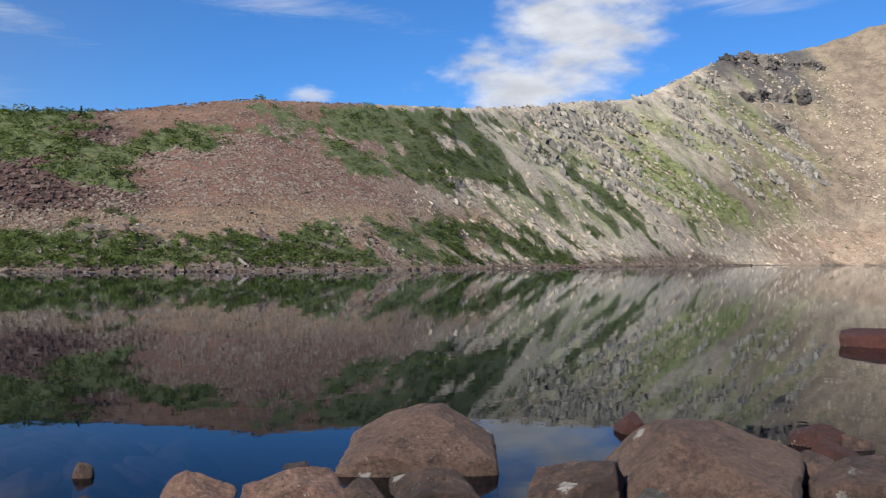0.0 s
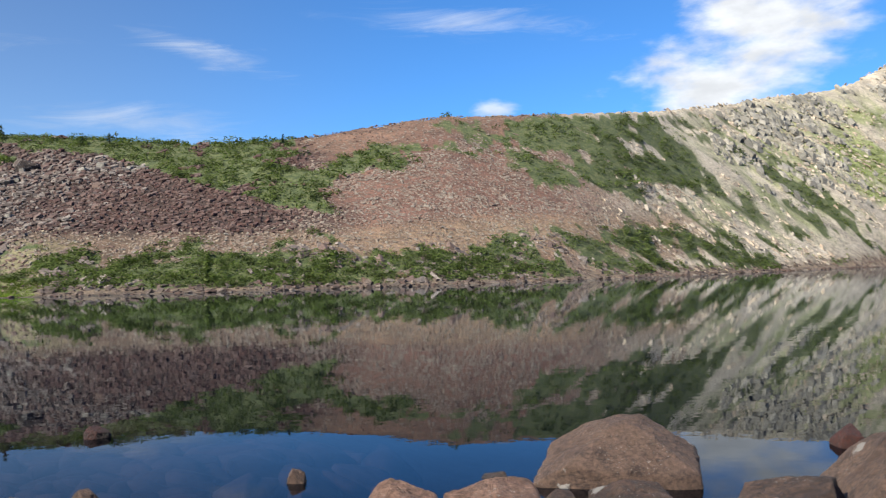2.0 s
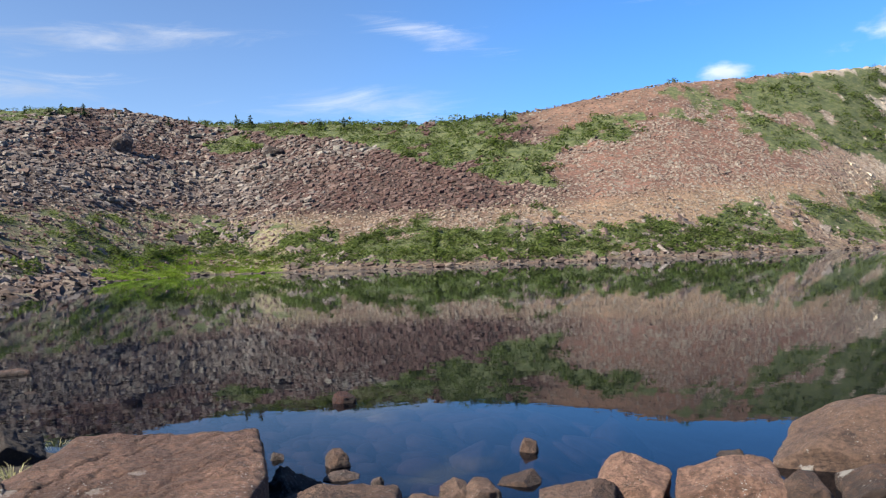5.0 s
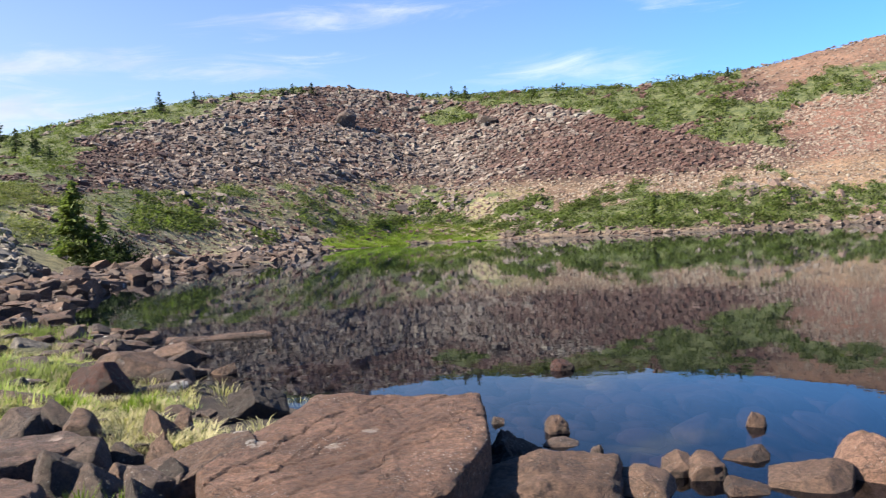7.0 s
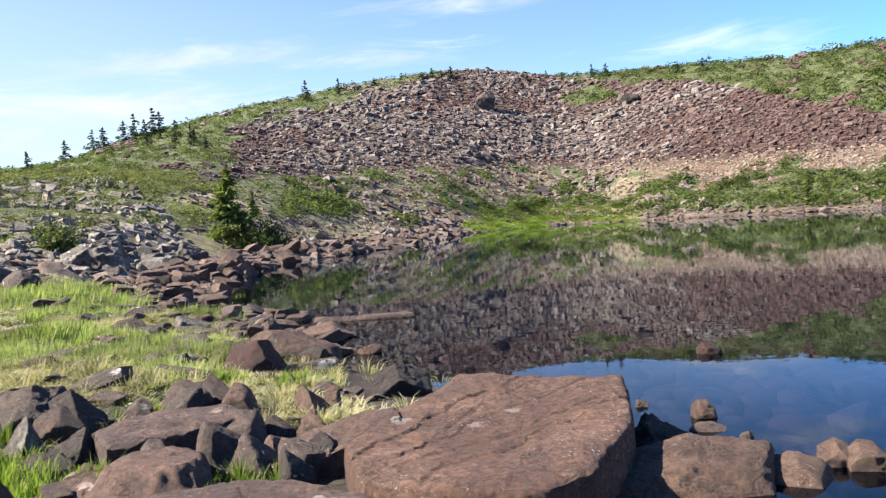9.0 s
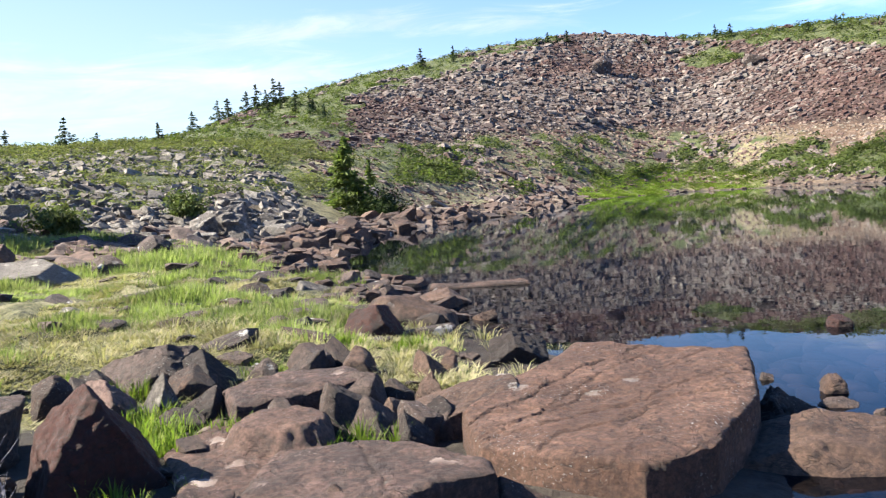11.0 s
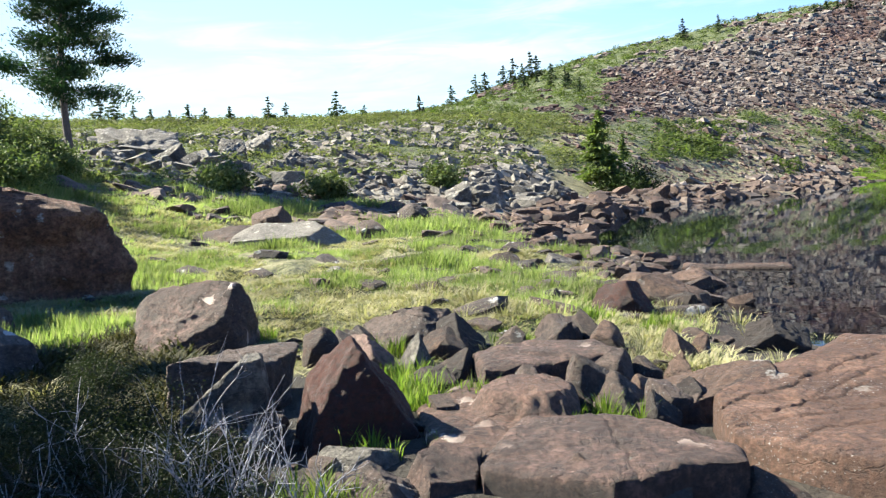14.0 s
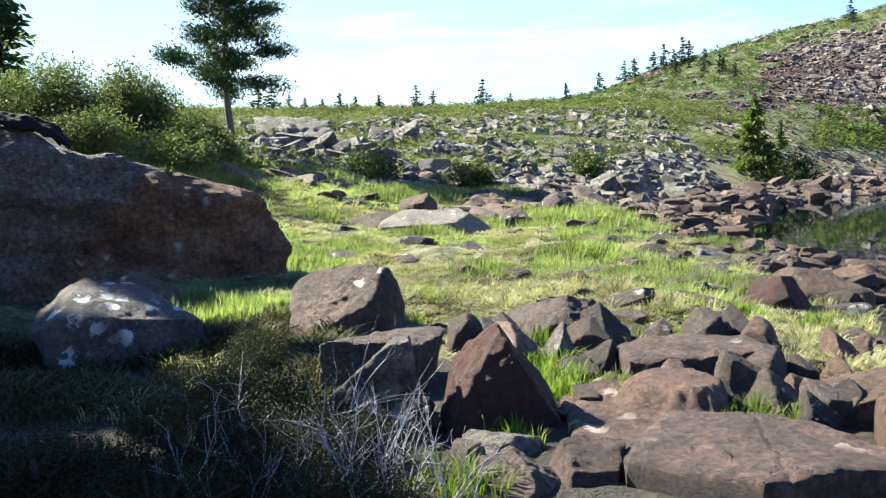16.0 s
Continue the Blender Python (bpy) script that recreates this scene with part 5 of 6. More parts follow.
for k, (m, az, r, wide, high, deep) in enumerate((
        (SLAB_ROCK, 15.4, 6.6, 0.62, 0.26, 0.7), (SLAB_ROCK, 8.7, 6.55, 0.95, 0.27, 0.65), (RED_ROCK, 4.6, 6.5, 0.36, 0.20, 0.8), (RED_ROCK, 22.3, 6.85, 0.33, 0.09, 0.7),
        (RED_ROCK, 21.6, 7.92, 0.16, 0.12, 0.8), (RED_ROCK, 26.3, 6.4, 0.26, 0.15, 0.9), (RED_ROCK, 24.6, 6.35, 0.28, 0.16, 0.9), (RED_ROCK, 18.7, 6.25, 0.55, 0.16, 0.7))):
    rock(m, az, r, wide, 0.0, high, FORMS[(k * 3 + 1) % 4], "brown rock rising from the clear water near the shore", deep, 60 + k, rough=0.022, sink=min(0.3, wide * 0.4), turn=(k * 31) % 40 - 20)
for k, (m, az, r, wide, high, deep) in enumerate((
        (DARK_ROCK, 9.1, 7.8, 0.26, 0.06, 0.5), (RED_ROCK, 34.0, 7.68, 0.22, 0.14, 0.8), (DARK_ROCK, 33.8, 7.22, 0.30, 0.06, 0.5), (DARK_ROCK, 37.8, 8.1, 0.13, 0.06, 0.7),
        (DARK_ROCK, 31.5, 6.95, 0.10, 0.06, 0.8), (RUST_ROCK, 33.3, 11.0, 0.36, 0.13, 0.6), (RED_ROCK, 28.6, 5.95, 0.46, 0.15, 0.8), (RED_ROCK, 22.4, 6.0, 0.3, 0.08, 0.8))):
    rock(m, az, r, wide, 0.0, high, FORMS[(k + 2) % 4], "small brown stone above the still water", deep, 80 + k, rough=0.03, level=4, sink=min(0.3, wide * 0.4), turn=(k * 31) % 40 - 20)
# stands in the slab's shadow, which its near-black colour imitates
rock(SHADOW_ROCK, 36.8, 6.75, 0.62, 0.0, 0.22, ((0.5, -0.2, 0.8, 0.25), (-0.4, -0.4, 0.8, 0.4), (0.1, -0.9, 0.4, 0.6)), "dark rock blackened for the broad slab's shadow", 0.7, 101, rough=0.07, sink=0.3)
rock(RED_ROCK, 35.9, 5.75, 1.25, 0.0, 0.28, ((-0.5, -0.2, 0.85, 0.25), (0.3, -0.3, 0.9, 0.35), (0.9, -0.2, 0.3, 0.75)), RED + "at the water's edge", 0.7, 102, rough=0.02, sink=0.3)
rock(RED_ROCK, 57.9, 14.5, 1.2, 0.0, 0.24, ((-0.3, -0.2, 0.93, 0.4), (0.5, -0.2, 0.85, 0.5)), RED + "lying half in the lake", 0.6, 103, sink=0.3)
rock(DARK_ROCK, 53.2, 8.8, 0.6, 0.05, 0.38, ((0.45, -0.2, 0.85, 0.45), (-0.5, -0.3, 0.8, 0.6)), DARK + "behind the broad slab", 0.8, 104)

# rocks on the bank
rock(LICHEN_ROCK, 89.9, 8.85, 1.2, 0.05, 0.87, ((-0.42, -0.40, 0.82, 0.50), (-0.1, 0.0, 1.0, 0.95), (0.95, -0.28, 0.08, 0.80), (-0.85, -0.1, 0.5, 0.9)), DARK + "with a pale sloping top", 0.8, 120, facets=4)
rock(LICHEN_WHITE, 103.8, 8.3, 1.55, 0.3, 0.92, ((0.30, -0.34, 0.88, 0.22), (-0.75, -0.1, 0.65, 0.72), (0.1, -0.95, 0.2, 0.75)), DARK + "covered in pale lichen", 0.7, 121)
rock(DARK_ROCK, 102.7, 10.4, 1.1, 0.3, 0.80, ((-0.5, -0.2, 0.85, 0.5), (0.5, -0.2, 0.85, 0.5)), DARK + "at the foot of the great boulder", 0.5, 119)
rock(DARK_ROCK, 88.0, 6.7, 0.98, 0.1, 0.59, ((0.04, 0.05, 1.0, 0.9), (0.05, -1.0, -0.12, 0.72), (0.9, -0.4, 0.0, 0.88)), DARK + "under a lighter one", 0.7, 122, facets=3)
rock(GREY_ROCK, 88.9, 5.6, 0.76, 0.05, 0.76, ((-0.50, 0.12, 0.86, 0.62), (0.05, -0.99, 0.05, 0.60), (0.95, -0.2, 0.12, 0.80)), "grey wedge shaped boulder among darker rocks", 0.6, 123, facets=3)
rock(DARK_ROCK, 90.0, 5.25, 0.72, 0.05, 0.40, ((0.42, -0.35, 0.83, 0.22), (-0.7, -0.2, 0.7, 0.5), (0.2, -0.9, 0.4, 0.6)), DARK + "in the shade of bushes", 0.8, 124)
rock(RUST_ROCK, 80.7, 5.5, 0.84, 0.0, 0.84, ((-0.97, -0.1, 0.2, 0.74), (-0.62, -0.22, 0.75, 0.66), (0.74, -0.12, 0.66, 0.56), (0.2, -0.96, 0.18, 0.58), (0.1, 0.75, 0.6, 0.7), (0.0, -0.3, 0.95, 0.93)), RUST + "on the bank", 0.8, 125, turn=6, rough=0.03, facets=4)
rock(LICHEN_ROCK, 79.1, 7.2, 0.56, 0.1, 0.54, ((0.45, -0.2, 0.85, 0.4), (-0.5, -0.3, 0.8, 0.6)), DARK + "behind the rust red one", 0.8, 126)
rock(DARK_ROCK, 79.7, 4.42, 0.56, 0.0, 0.34, ((-0.3, -0.3, 0.9, 0.45), (0.6, -0.2, 0.75, 0.5)), DARK + "low on the bank", 0.8, 127)
rock(LICHEN_ROCK, 75.6, 4.5, 0.5, 0.0, 0.36, ((0.1, -0.2, 0.95, 0.55), (-0.7, -0.3, 0.6, 0.6)), DARK + "low beside a broad slab", 0.8, 128)
rock(RED_ROCK, 65.9, 4.28, 0.54, 0.0, 0.36, ((0.5, -0.1, 0.85, 0.35), (-0.5, -0.35, 0.8, 0.4)), RED + "low in front of a slab", 0.8, 129)
rock(GREY_ROCK, 61.5, 4.36, 0.38, 0.1, 0.35, ((0.15, -0.25, 0.95, 0.5), (-0.6, -0.3, 0.7, 0.6)), "pale grey stone between brown slabs", 0.7, 130)
rock(RED_ROCK, 54.0, 4.53, 0.42, 0.0, 0.26, ((0.3, -0.2, 0.9, 0.5), (-0.6, -0.3, 0.7, 0.55)), RED + "low before the broad slab", 0.8, 132)
rock(DARK_ROCK, 62.6, 6.0, 0.55, 0.05, 0.42, ((0.5, -0.2, 0.8, 0.4), (-0.5, -0.4, 0.75, 0.45)), DARK + "beside a lichen spotted slab", 0.8, 131)
rock(DARK_ROCK, 76.2, 8.3, 1.0, 0.1, 0.60, ((-0.5, -0.25, 0.83, 0.36), (0.45, -0.3, 0.84, 0.42)), DARK + "in a heap by the meadow", 0.7, 140)
rock(DARK_ROCK, 73.4, 8.0, 0.55, 0.1, 0.56, ((-0.4, -0.3, 0.85, 0.4), (0.6, -0.2, 0.75, 0.45)), DARK + "with a pointed top by the meadow", 0.7, 141)
rock(GREY_ROCK, 76.4, 7.2, 0.36, 0.1, 0.54, ((-0.6, -0.25, 0.75, 0.25), (0.6, -0.2, 0.75, 0.4)), GREY + "leaning on others", 0.7, 142)
rock(DARK_ROCK, 73.6, 6.9, 0.34, 0.1, 0.44, FORMS[2], DARK + "at the foot of a heap", 0.7, 143)
rock(DARK_ROCK, 75.1, 6.75, 0.55, 0.05, 0.33, FORMS[3], DARK + "lying below a heap of rocks", 0.6, 144)
rock(DARK_ROCK, 60.4, 5.75, 0.28, 0.1, 0.36, FORMS[1], DARK + "wedged between slabs", 0.8, 145)
for k, (m, lab, az, r, wide, low, high, deep) in enumerate((
        (RED_ROCK, RED + "among the slabs", 63.1, 6.8, 0.34, 0.1, 0.33, 0.8), (RED_ROCK, RED + "beside a tuft of sedge", 61.4, 6.35, 0.3, 0.05, 0.34, 0.8),
        )):
    rock(m, az, r, wide, low, high, FORMS[k], lab, deep, 160 + k, sink=0.2)
for k, (m, lab, az, r, wide, low, high, deep) in enumerate((
        (GREY_ROCK, "flat grey stone on the bank", 80.7, 4.95, 0.5, 0.1, 0.28, 0.5),
        (RUST_ROCK, RUST + "at the edge of the lake", 62.4, 10.5, 0.78, 0.0, 0.52, 0.7), (RED_ROCK, RED + "behind a pointed one at the lake", 59.9, 11.5, 1.2, 0.0, 0.52, 0.6),
        (GREY_ROCK, "pale stone at the edge of the meadow", 66.3, 15.7, 0.72, 0.05, 0.42, 0.7), (DARK_ROCK, DARK + "at the waterline", 64.1, 17.1, 0.7, 0.0, 0.40, 0.7))):
    rock(m, az, r, wide, low, high, (FORMS[2], ((-0.62, -0.3, 0.72, 0.55), (0.72, -0.25, 0.65, 0.55), (0.3, -0.9, 0.3, 0.7)), FORMS[5], FORMS[1], FORMS[2])[k], lab, deep, 180 + k, sink=0.2)
for k, (m, lab, az, r, wide, low, high, deep) in enumerate((
        (DARK_ROCK, DARK + "by the waterline", 62.5, 18.7, 0.56, 0.0, 0.28, 0.8), (DARK_ROCK, DARK + "in the meadow grass", 72.3, 17.2, 0.5, 0.2, 0.50, 0.8),
        (RUST_ROCK, RUST + "in the meadow grass", 67.8, 10.3, 0.46, 0.1, 0.32, 0.8), (DARK_ROCK, DARK + "low in the grass", 65.9, 9.1, 0.5, 0.1, 0.32, 0.7),
        (GREY_ROCK, GREY + "low in the turf", 80.8, 14.2, 0.56, 0.2, 0.47, 0.8), (RED_ROCK, RED + "low in the turf", 69.0, 13.3, 0.72, 0.1, 0.36, 0.6))):
    rock(m, az, r, wide, low, high, FORMS[k % 4], lab, deep, 200 + k, level=4, sink=0.2)
for k, (m, lab, az, r, wide, low, high, deep) in enumerate((
        (DARK_ROCK, DARK + "at the meadow's edge", 75.6, 27.0, 1.0, 0.4, 1.12, 0.8), (DARK_ROCK, DARK + "near the rubble bank", 78.4, 23.0, 0.9, 0.4, 0.82, 0.6),
        (RED_ROCK, "rounded brown boulder behind a grey slab", 84.7, 24.0, 1.05, 0.5, 1.25, 0.8), (DARK_ROCK, DARK + "alone in the grass", 88.2, 26.0, 0.65, 0.7, 1.1, 0.8),
        (RUST_ROCK, "rust red flat rock among grass", 92.8, 30.0, 1.5, 1.2, 1.75, 0.6), (GREY_ROCK, "pale grey rock near the bushes", 91.5, 28.0, 0.9, 0.8, 1.12, 0.7))):
    rock(m, az, r, wide, low, high, FORMS[(k * 3) % 4], lab, deep, 220 + k, sink=0.3)

# more dark rocks packed along the bank
pack = np.random.default_rng(77)
for k in range(34):
    az, r = pack.uniform(57, 84), pack.uniform(5.9, 8.4)
    wide = pack.uniform(0.2, 0.42)
    if az > 73.5 and r < 7.4:
        continue
    x, y = at(az, r)
    z = ground_z(x, y)
    mat, lab = ((DARK_ROCK, DARK + "packed among others on the bank"), (RED_ROCK, RED + "packed among others on the bank"), (DARK_ROCK, DARK + "half buried in the bank"))[k % 3]
    rock(mat, az, r, wide, z - 0.05, z + 0.05 + wide * pack.uniform(0.45, 0.8), FORMS[k % 4], lab, pack.uniform(0.6, 0.95), 400 + k, level=4, sink=0.15, turn=(k * 53) % 90 - 45)

# the great boulder
rock(BOULDER_ROCK, 108.6, 12.9, 6.7, 0.3, 2.95, ((0.579, 0.0, 0.815, 0.53), (0.0, -1.0, -0.10, 0.80), (0.62, -0.78, 0.0, 1.08), (0.30, -0.60, 0.74, 0.74)),
     "huge brown and grey boulder with a shaded face", 0.32, 300, rough=0.07, level=6, sink=0.3, turn=3, hollow=(0.22, -0.45, 0.4, 0.45, 0.45), ledge=0.16, facets=5, broken=0.06)

# blocks of the boulder field that stand out
for k, (az, r, wide, low, high) in enumerate(((70.6, 37, 1.6, 1.2, 2.0), (72.6, 36, 1.1, 1.2, 1.7), (92.4, 45, 4.0, 3.3, 4.95), (90.5, 37, 1.1, 2.0, 2.9), (84.0, 36, 1.1, 1.3, 2.0), (86.5, 38, 1.2, 1.5, 2.1),
                                              (79.5, 37, 1.4, 1.4, 2.2), (60.2, 51, 1.9, 0.3, 1.15), (58.4, 54, 1.1, 0.2, 0.95), (66.0, 44, 1.2, 0.7, 1.5), (90.6, 41.5, 1.7, 2.8, 3.95), (86.9, 48, 1.6, 3.2, 4.45), (93.6, 40.5, 2.3, 2.7, 3.65), (85.3, 52, 1.8, 3.6, 5.0), (95.5, 36, 1.2, 2.5, 3.3), (83.0, 46, 1.8, 2.6, 3.7), (88.6, 43, 1.5, 2.9, 3.7))):
    red = k in (7, 8)
    tip = ((0.3, -0.3, 0.9, 0.3), (-0.35, -0.25, 0.9, 0.25), (0.1, -0.45, 0.88, 0.2))[k % 3]
    rock(RED_ROCK if red else GREY_ROCK, az, r, wide, low, high, (tip, (0.6 - 1.2 * (k % 2), -0.5, 0.5, 0.6), (0.2, -0.9, 0.2, 0.75)), "large red brown block on the shore rubble" if red else "large grey angular block of the boulder field", 0.8, 320 + k, sink=0.8, rough=0.06, broken=0.07, turn=(k * 37) % 50 - 25)
for k, (az, r, wide, tall) in enumerate(((46.6, 172, 4.2, 3.9), (37.5, 178, 4.2, 2.2))):
    x, y = at(az, r)
    z = ground_z(x, y)
    rock(DARK_ROCK, az, r, wide, z, z + tall, FORMS[k], "dark boulder standing out of the scree", 0.8, 340 + k, rough=0.06, sink=1.0)

# dark crags on the far mountain's crest
for k, (az, r, wide, tall) in enumerate(((-18.9, 535, 13, 8), (-20.2, 540, 15, 12), (-21.5, 548, 14, 7), (-22.7, 555, 15, 6), (-17.9, 520, 10, 5), (-20.9, 510, 15, 7), (-19.7, 500, 12, 5), (-22.2, 520, 12, 6), (-18.8, 490, 10, 4), (-20.6, 480, 11, 4), (-21.8, 480, 10, 4))):
    x, y = at(az, r)
    z = ground_z(x, y)
    rock(CRAG_ROCK, az, r, wide, z, z + tall * 0.5, FORMS[k % 4], "dark jagged crag on the far mountain crest", 0.7, 360 + k, rough=0.5, sink=8.0, turn=k * 40, name="crag", ledge=0.3, broken=0.16)

# smaller stones between the boulders
x, y = polar_points(rng, 150, 54, 96, 4.4, 9.0)
z, az, v, d, u, r = land(x, y)
size = np.exp(rng.normal(math.log(0.105), 0.4, len(x)))
single_stones("bank_stone", "small dark brown stone between the boulders of the bank", "stone", "small stones of the bank", DARK_ROCK, x, y, size, 5)
x, y = polar_points(rng, 260, -34, 40, 3.3, 4.4)
size = np.exp(rng.normal(math.log(0.2), 0.4, len(x)))
stones("water_edge_stones", "brown stones heaped along the near water's edge", SHORE_STONE, x, y, size, 26, CHIPS_FINE)
x, y = polar_points(rng, 520, 58, 100, 9, 30)
z, az, v, d, u, r = land(x, y)
near_shore = rng.uniform(0, 1, len(x)) < np.where(d < 4, 0.9, 0.13)
size = np.exp(rng.normal(math.log(0.3), 0.5, len(x)))
shapes = []
for pv, pf in PLATES[:10]:
    shapes.append(mesh_from("stone", pv, pf, DARK_ROCK))
for k in np.nonzero(near_shore)[0]:
    sz = min(size[k], 0.5)
    ob = new("stone", shapes[k % 10])
    ob.matrix_world = pose(x[k], y[k], z[k] + 0.02, 8 * math.sin(k), 8 * math.cos(k * 1.7), k * 47)
    ob.scale = (sz * 0.8, sz * (0.5 + 0.2 * math.sin(k * 3)), sz * 0.36)
    tagged(ob, "dark flat stone sunk in the meadow turf", "stone", "stones in the meadow")


# ---- the jacket ----
def jacket():
    rng = np.random.default_rng(4)
    n, m = 60, 26
    u, w = np.meshgrid(np.linspace(-1, 1, n), np.linspace(-1, 1, m), indexing="ij")
    x = u * 0.46 + 0.05 * np.sin(w * 5)
    y = w * (0.24 - 0.05 * u)
    z = 0.16 * np.sqrt(np.clip(1 - (np.abs(w)) ** 2.5, 0, 1)) * (1 - 0.35 * u ** 2) + fbm(u * 3 + 5, w * 2 + 3, 1.0, 4, 9) * 0.12
    z -= 0.22 * np.clip(u - 0.55, 0, 1) + 0.10 * np.clip(-u - 0.7, 0, 1)
    v = np.stack([x, y, z], -1).reshape(-1, 3)
    i, j = np.meshgrid(np.arange(n - 1), np.arange(m - 1), indexing="ij")
    f = np.stack([i * m + j, (i + 1) * m + j, (i + 1) * m + j + 1, i * m + j + 1], -1).reshape(-1, 4)
    ob = new("jacket", mesh_from("jacket", v, f, CLOTH, True))
    thick = ob.modifiers.new("thick", "SOLIDIFY")
    thick.thickness, thick.offset = 0.03, -1
    return tagged(ob, "crumpled black jacket thrown over the great boulder", "jacket")


coat = jacket()
coat.matrix_world = pose(*at(108.3, 12.35), 2.47, 4, 17, 108)


# ---- trees ----
def stem(points, radii, sides=7):
    """A tapered round stem through the points."""
    pts, vs, fs = [Vector(p) for p in points], [], []
    for k, (p, r) in enumerate(zip(pts, radii)):
        d = (pts[min(k + 1, len(pts) - 1)] - pts[max(k - 1, 0)]).normalized()
        a = d.orthogonal().normalized()
        b = d.cross(a)
        for s in range(sides):
            t = 6.28319 * s / sides
            vs.append(p + (a * math.cos(t) + b * math.sin(t)) * r)
    for k in range(len(pts) - 1):
        for s in range(sides):
            fs.append((k * sides + s, k * sides + (s + 1) % sides, (k + 1) * sides + (s + 1) % sides, (k + 1) * sides + s))
    return np.array([v[:] for v in vs]), np.array(fs)


def join(pieces):
    vs, fs, base = [], [], 0
    for v, f in pieces:
        vs.append(v)
        fs.append(f + base)
        base += len(v)
    return np.concatenate(vs), np.concatenate(fs)


def sprays(centres, outs, size, rng, droop=0.25, slim=0.38):
    """Flat sprays of needles or leaves: two crossed triangles pairs for each centre."""
    n = len(centres)
    d = outs + rng.normal(0, 0.35, (n, 3))
    d[:, 2] -= droop
    d /= np.linalg.norm(d, axis=1)[:, None]
    t = np.cross(d, rng.normal(size=(n, 3)))
    t /= np.linalg.norm(t, axis=1)[:, None]
    s = (size * rng.uniform(0.6, 1.3, n))[:, None]
    q = np.stack([centres - d * s, centres - t * s * slim, centres + d * s, centres + t * s * slim], 1).reshape(-1, 3)
    return q, np.arange(n * 4).reshape(-1, 4)


def conifer(seed, tall, wide, leafs, needle, mat, label, bare=0.08, name="conifer", tiers=14, lean=0.0, ragged=0.25):
    """A conifer: tapered trunk, limbs in whorls, crown of many small sprays."""
    rng = np.random.default_rng(seed)
    root = new(name)
    root.empty_display_size = 0.2
    bend = [(lean * tall * t * t + 0.01 * tall * math.sin(t * 7 + seed), 0.008 * tall * math.sin(t * 9 + seed * 2), tall * t) for t in np.linspace(-0.04, 1, 9)]
    pieces = [stem(bend, [0.022 * tall * (1 - 0.93 * t) + 0.004 for t in np.linspace(0, 1, 9)])]
    cs, os = [], []
    for k in range(tiers):
        t = bare + (1 - bare) * (k + 0.5) / tiers
        reach = wide / 2 * (1 - t) ** 0.8 * (0.35 + 0.65 * min(1, (t - bare) * 6 + 0.4))
        for b in range(5):
            a = rng.uniform(0, 6.28)
            w = reach * rng.uniform(1 - ragged * 2, 1 + ragged)
            p0 = Vector((lean * tall * t * t, 0, tall * t))
            p1 = p0 + Vector((math.cos(a) * w, math.sin(a) * w, -0.12 * w + rng.uniform(-0.02, 0.03) * tall))
            pieces.append(stem([p0, (p0 + p1) / 2 + Vector((0, 0, 0.03 * w)), p1], [0.006 * tall * (1 - t) + 0.003, 0.004 * tall * (1 - t) + 0.002, 0.002], 4))
            m = max(3, int(leafs / (tiers * 5) * (0.4 + 1.2 * (1 - t))))
            f = rng.uniform(0.15, 1.05, m)
            c = np.array(p0)[None] * (1 - f[:, None]) + np.array(p1)[None] * f[:, None] + rng.normal(0, 0.10 * w + 0.01 * tall, (m, 3)) * (1, 1, 0.6)
            cs.append(c)
            os.append(np.tile(np.array((math.cos(a), math.sin(a), 0.0)), (m, 1)))
    tip = 8
    cs.append(np.array((lean * tall, 0, tall))[None] + rng.normal(0, 0.012 * tall, (tip, 3)) - np.linspace(0, 0.08 * tall, tip)[:, None] * (0, 0, 1))
    os.append(np.tile((0.0, 0.0, 1.0), (tip, 1)))
    part("trunk", mesh_from("trunk", *join(pieces), BARK, True), root)
    part("crown", mesh_from("crown", *sprays(np.concatenate(cs), np.concatenate(os), needle, rng), mat), root)
    return tagged(root, label, "tree")


def put_tree(ob, az, r, turn=0, scale=1.0):
    x, y = at(az, r)
    m = pose(x, y, ground_z(x, y) - 0.05, 0, 0, turn)
    ob.matrix_world = m
    return ob


# small firs on the skylines
firs = [conifer(900 + k, t, w, n, 0.26, RIDGE_LEAF, "small dark fir tree standing on the ridge", name="fir_tree", tiers=9, ragged=0.5) for k, (t, w, n) in enumerate(((3.6, 3.0, 560), (4.6, 3.4, 700), (2.6, 2.3, 420), (3.0, 1.9, 320), (5.4, 4.0, 800)))]
# bearing, distance, which fir, height in metres
spots = [(58.1, 176, 4, 3.7), (56.0, 180, 1, 2.9), (71.1, 146, 4, 3.2), (70.5, 148, 0, 3.0), (69.3, 150, 1, 3.2), (68.7, 152, 4, 3.9), (67.6, 154, 4, 4.2), (67.2, 154, 1, 3.4), (72.7, 130, 1, 2.7), (49.9, 192, 0, 2.2)]
spots += [(49.3, 192, 2, 1.8), (48.7, 194, 0, 2.4), (50.6, 191, 2, 1.4), (51.9, 190, 3, 1.6), (43.8, 200, 0, 1.9), (41.6, 203, 3, 1.6), (39.7, 200, 1, 2.8), (38.8, 199, 0, 2.6), (32.9, 187, 1, 2.5), (34.4, 190, 2, 1.6)]
spots += [(22.4, 182, 2, 1.9), (53.7, 186, 2, 1.5), (46.9, 198, 3, 1.5), (42.6, 205, 3, 1.6), (74.8, 112, 3, 2.0), (78.3, 95, 0, 1.3), (80.1, 92, 4, 2.7), (83.3, 91, 1, 1.7), (84.4, 91, 4, 2.3), (86.8, 90, 2, 1.4)]
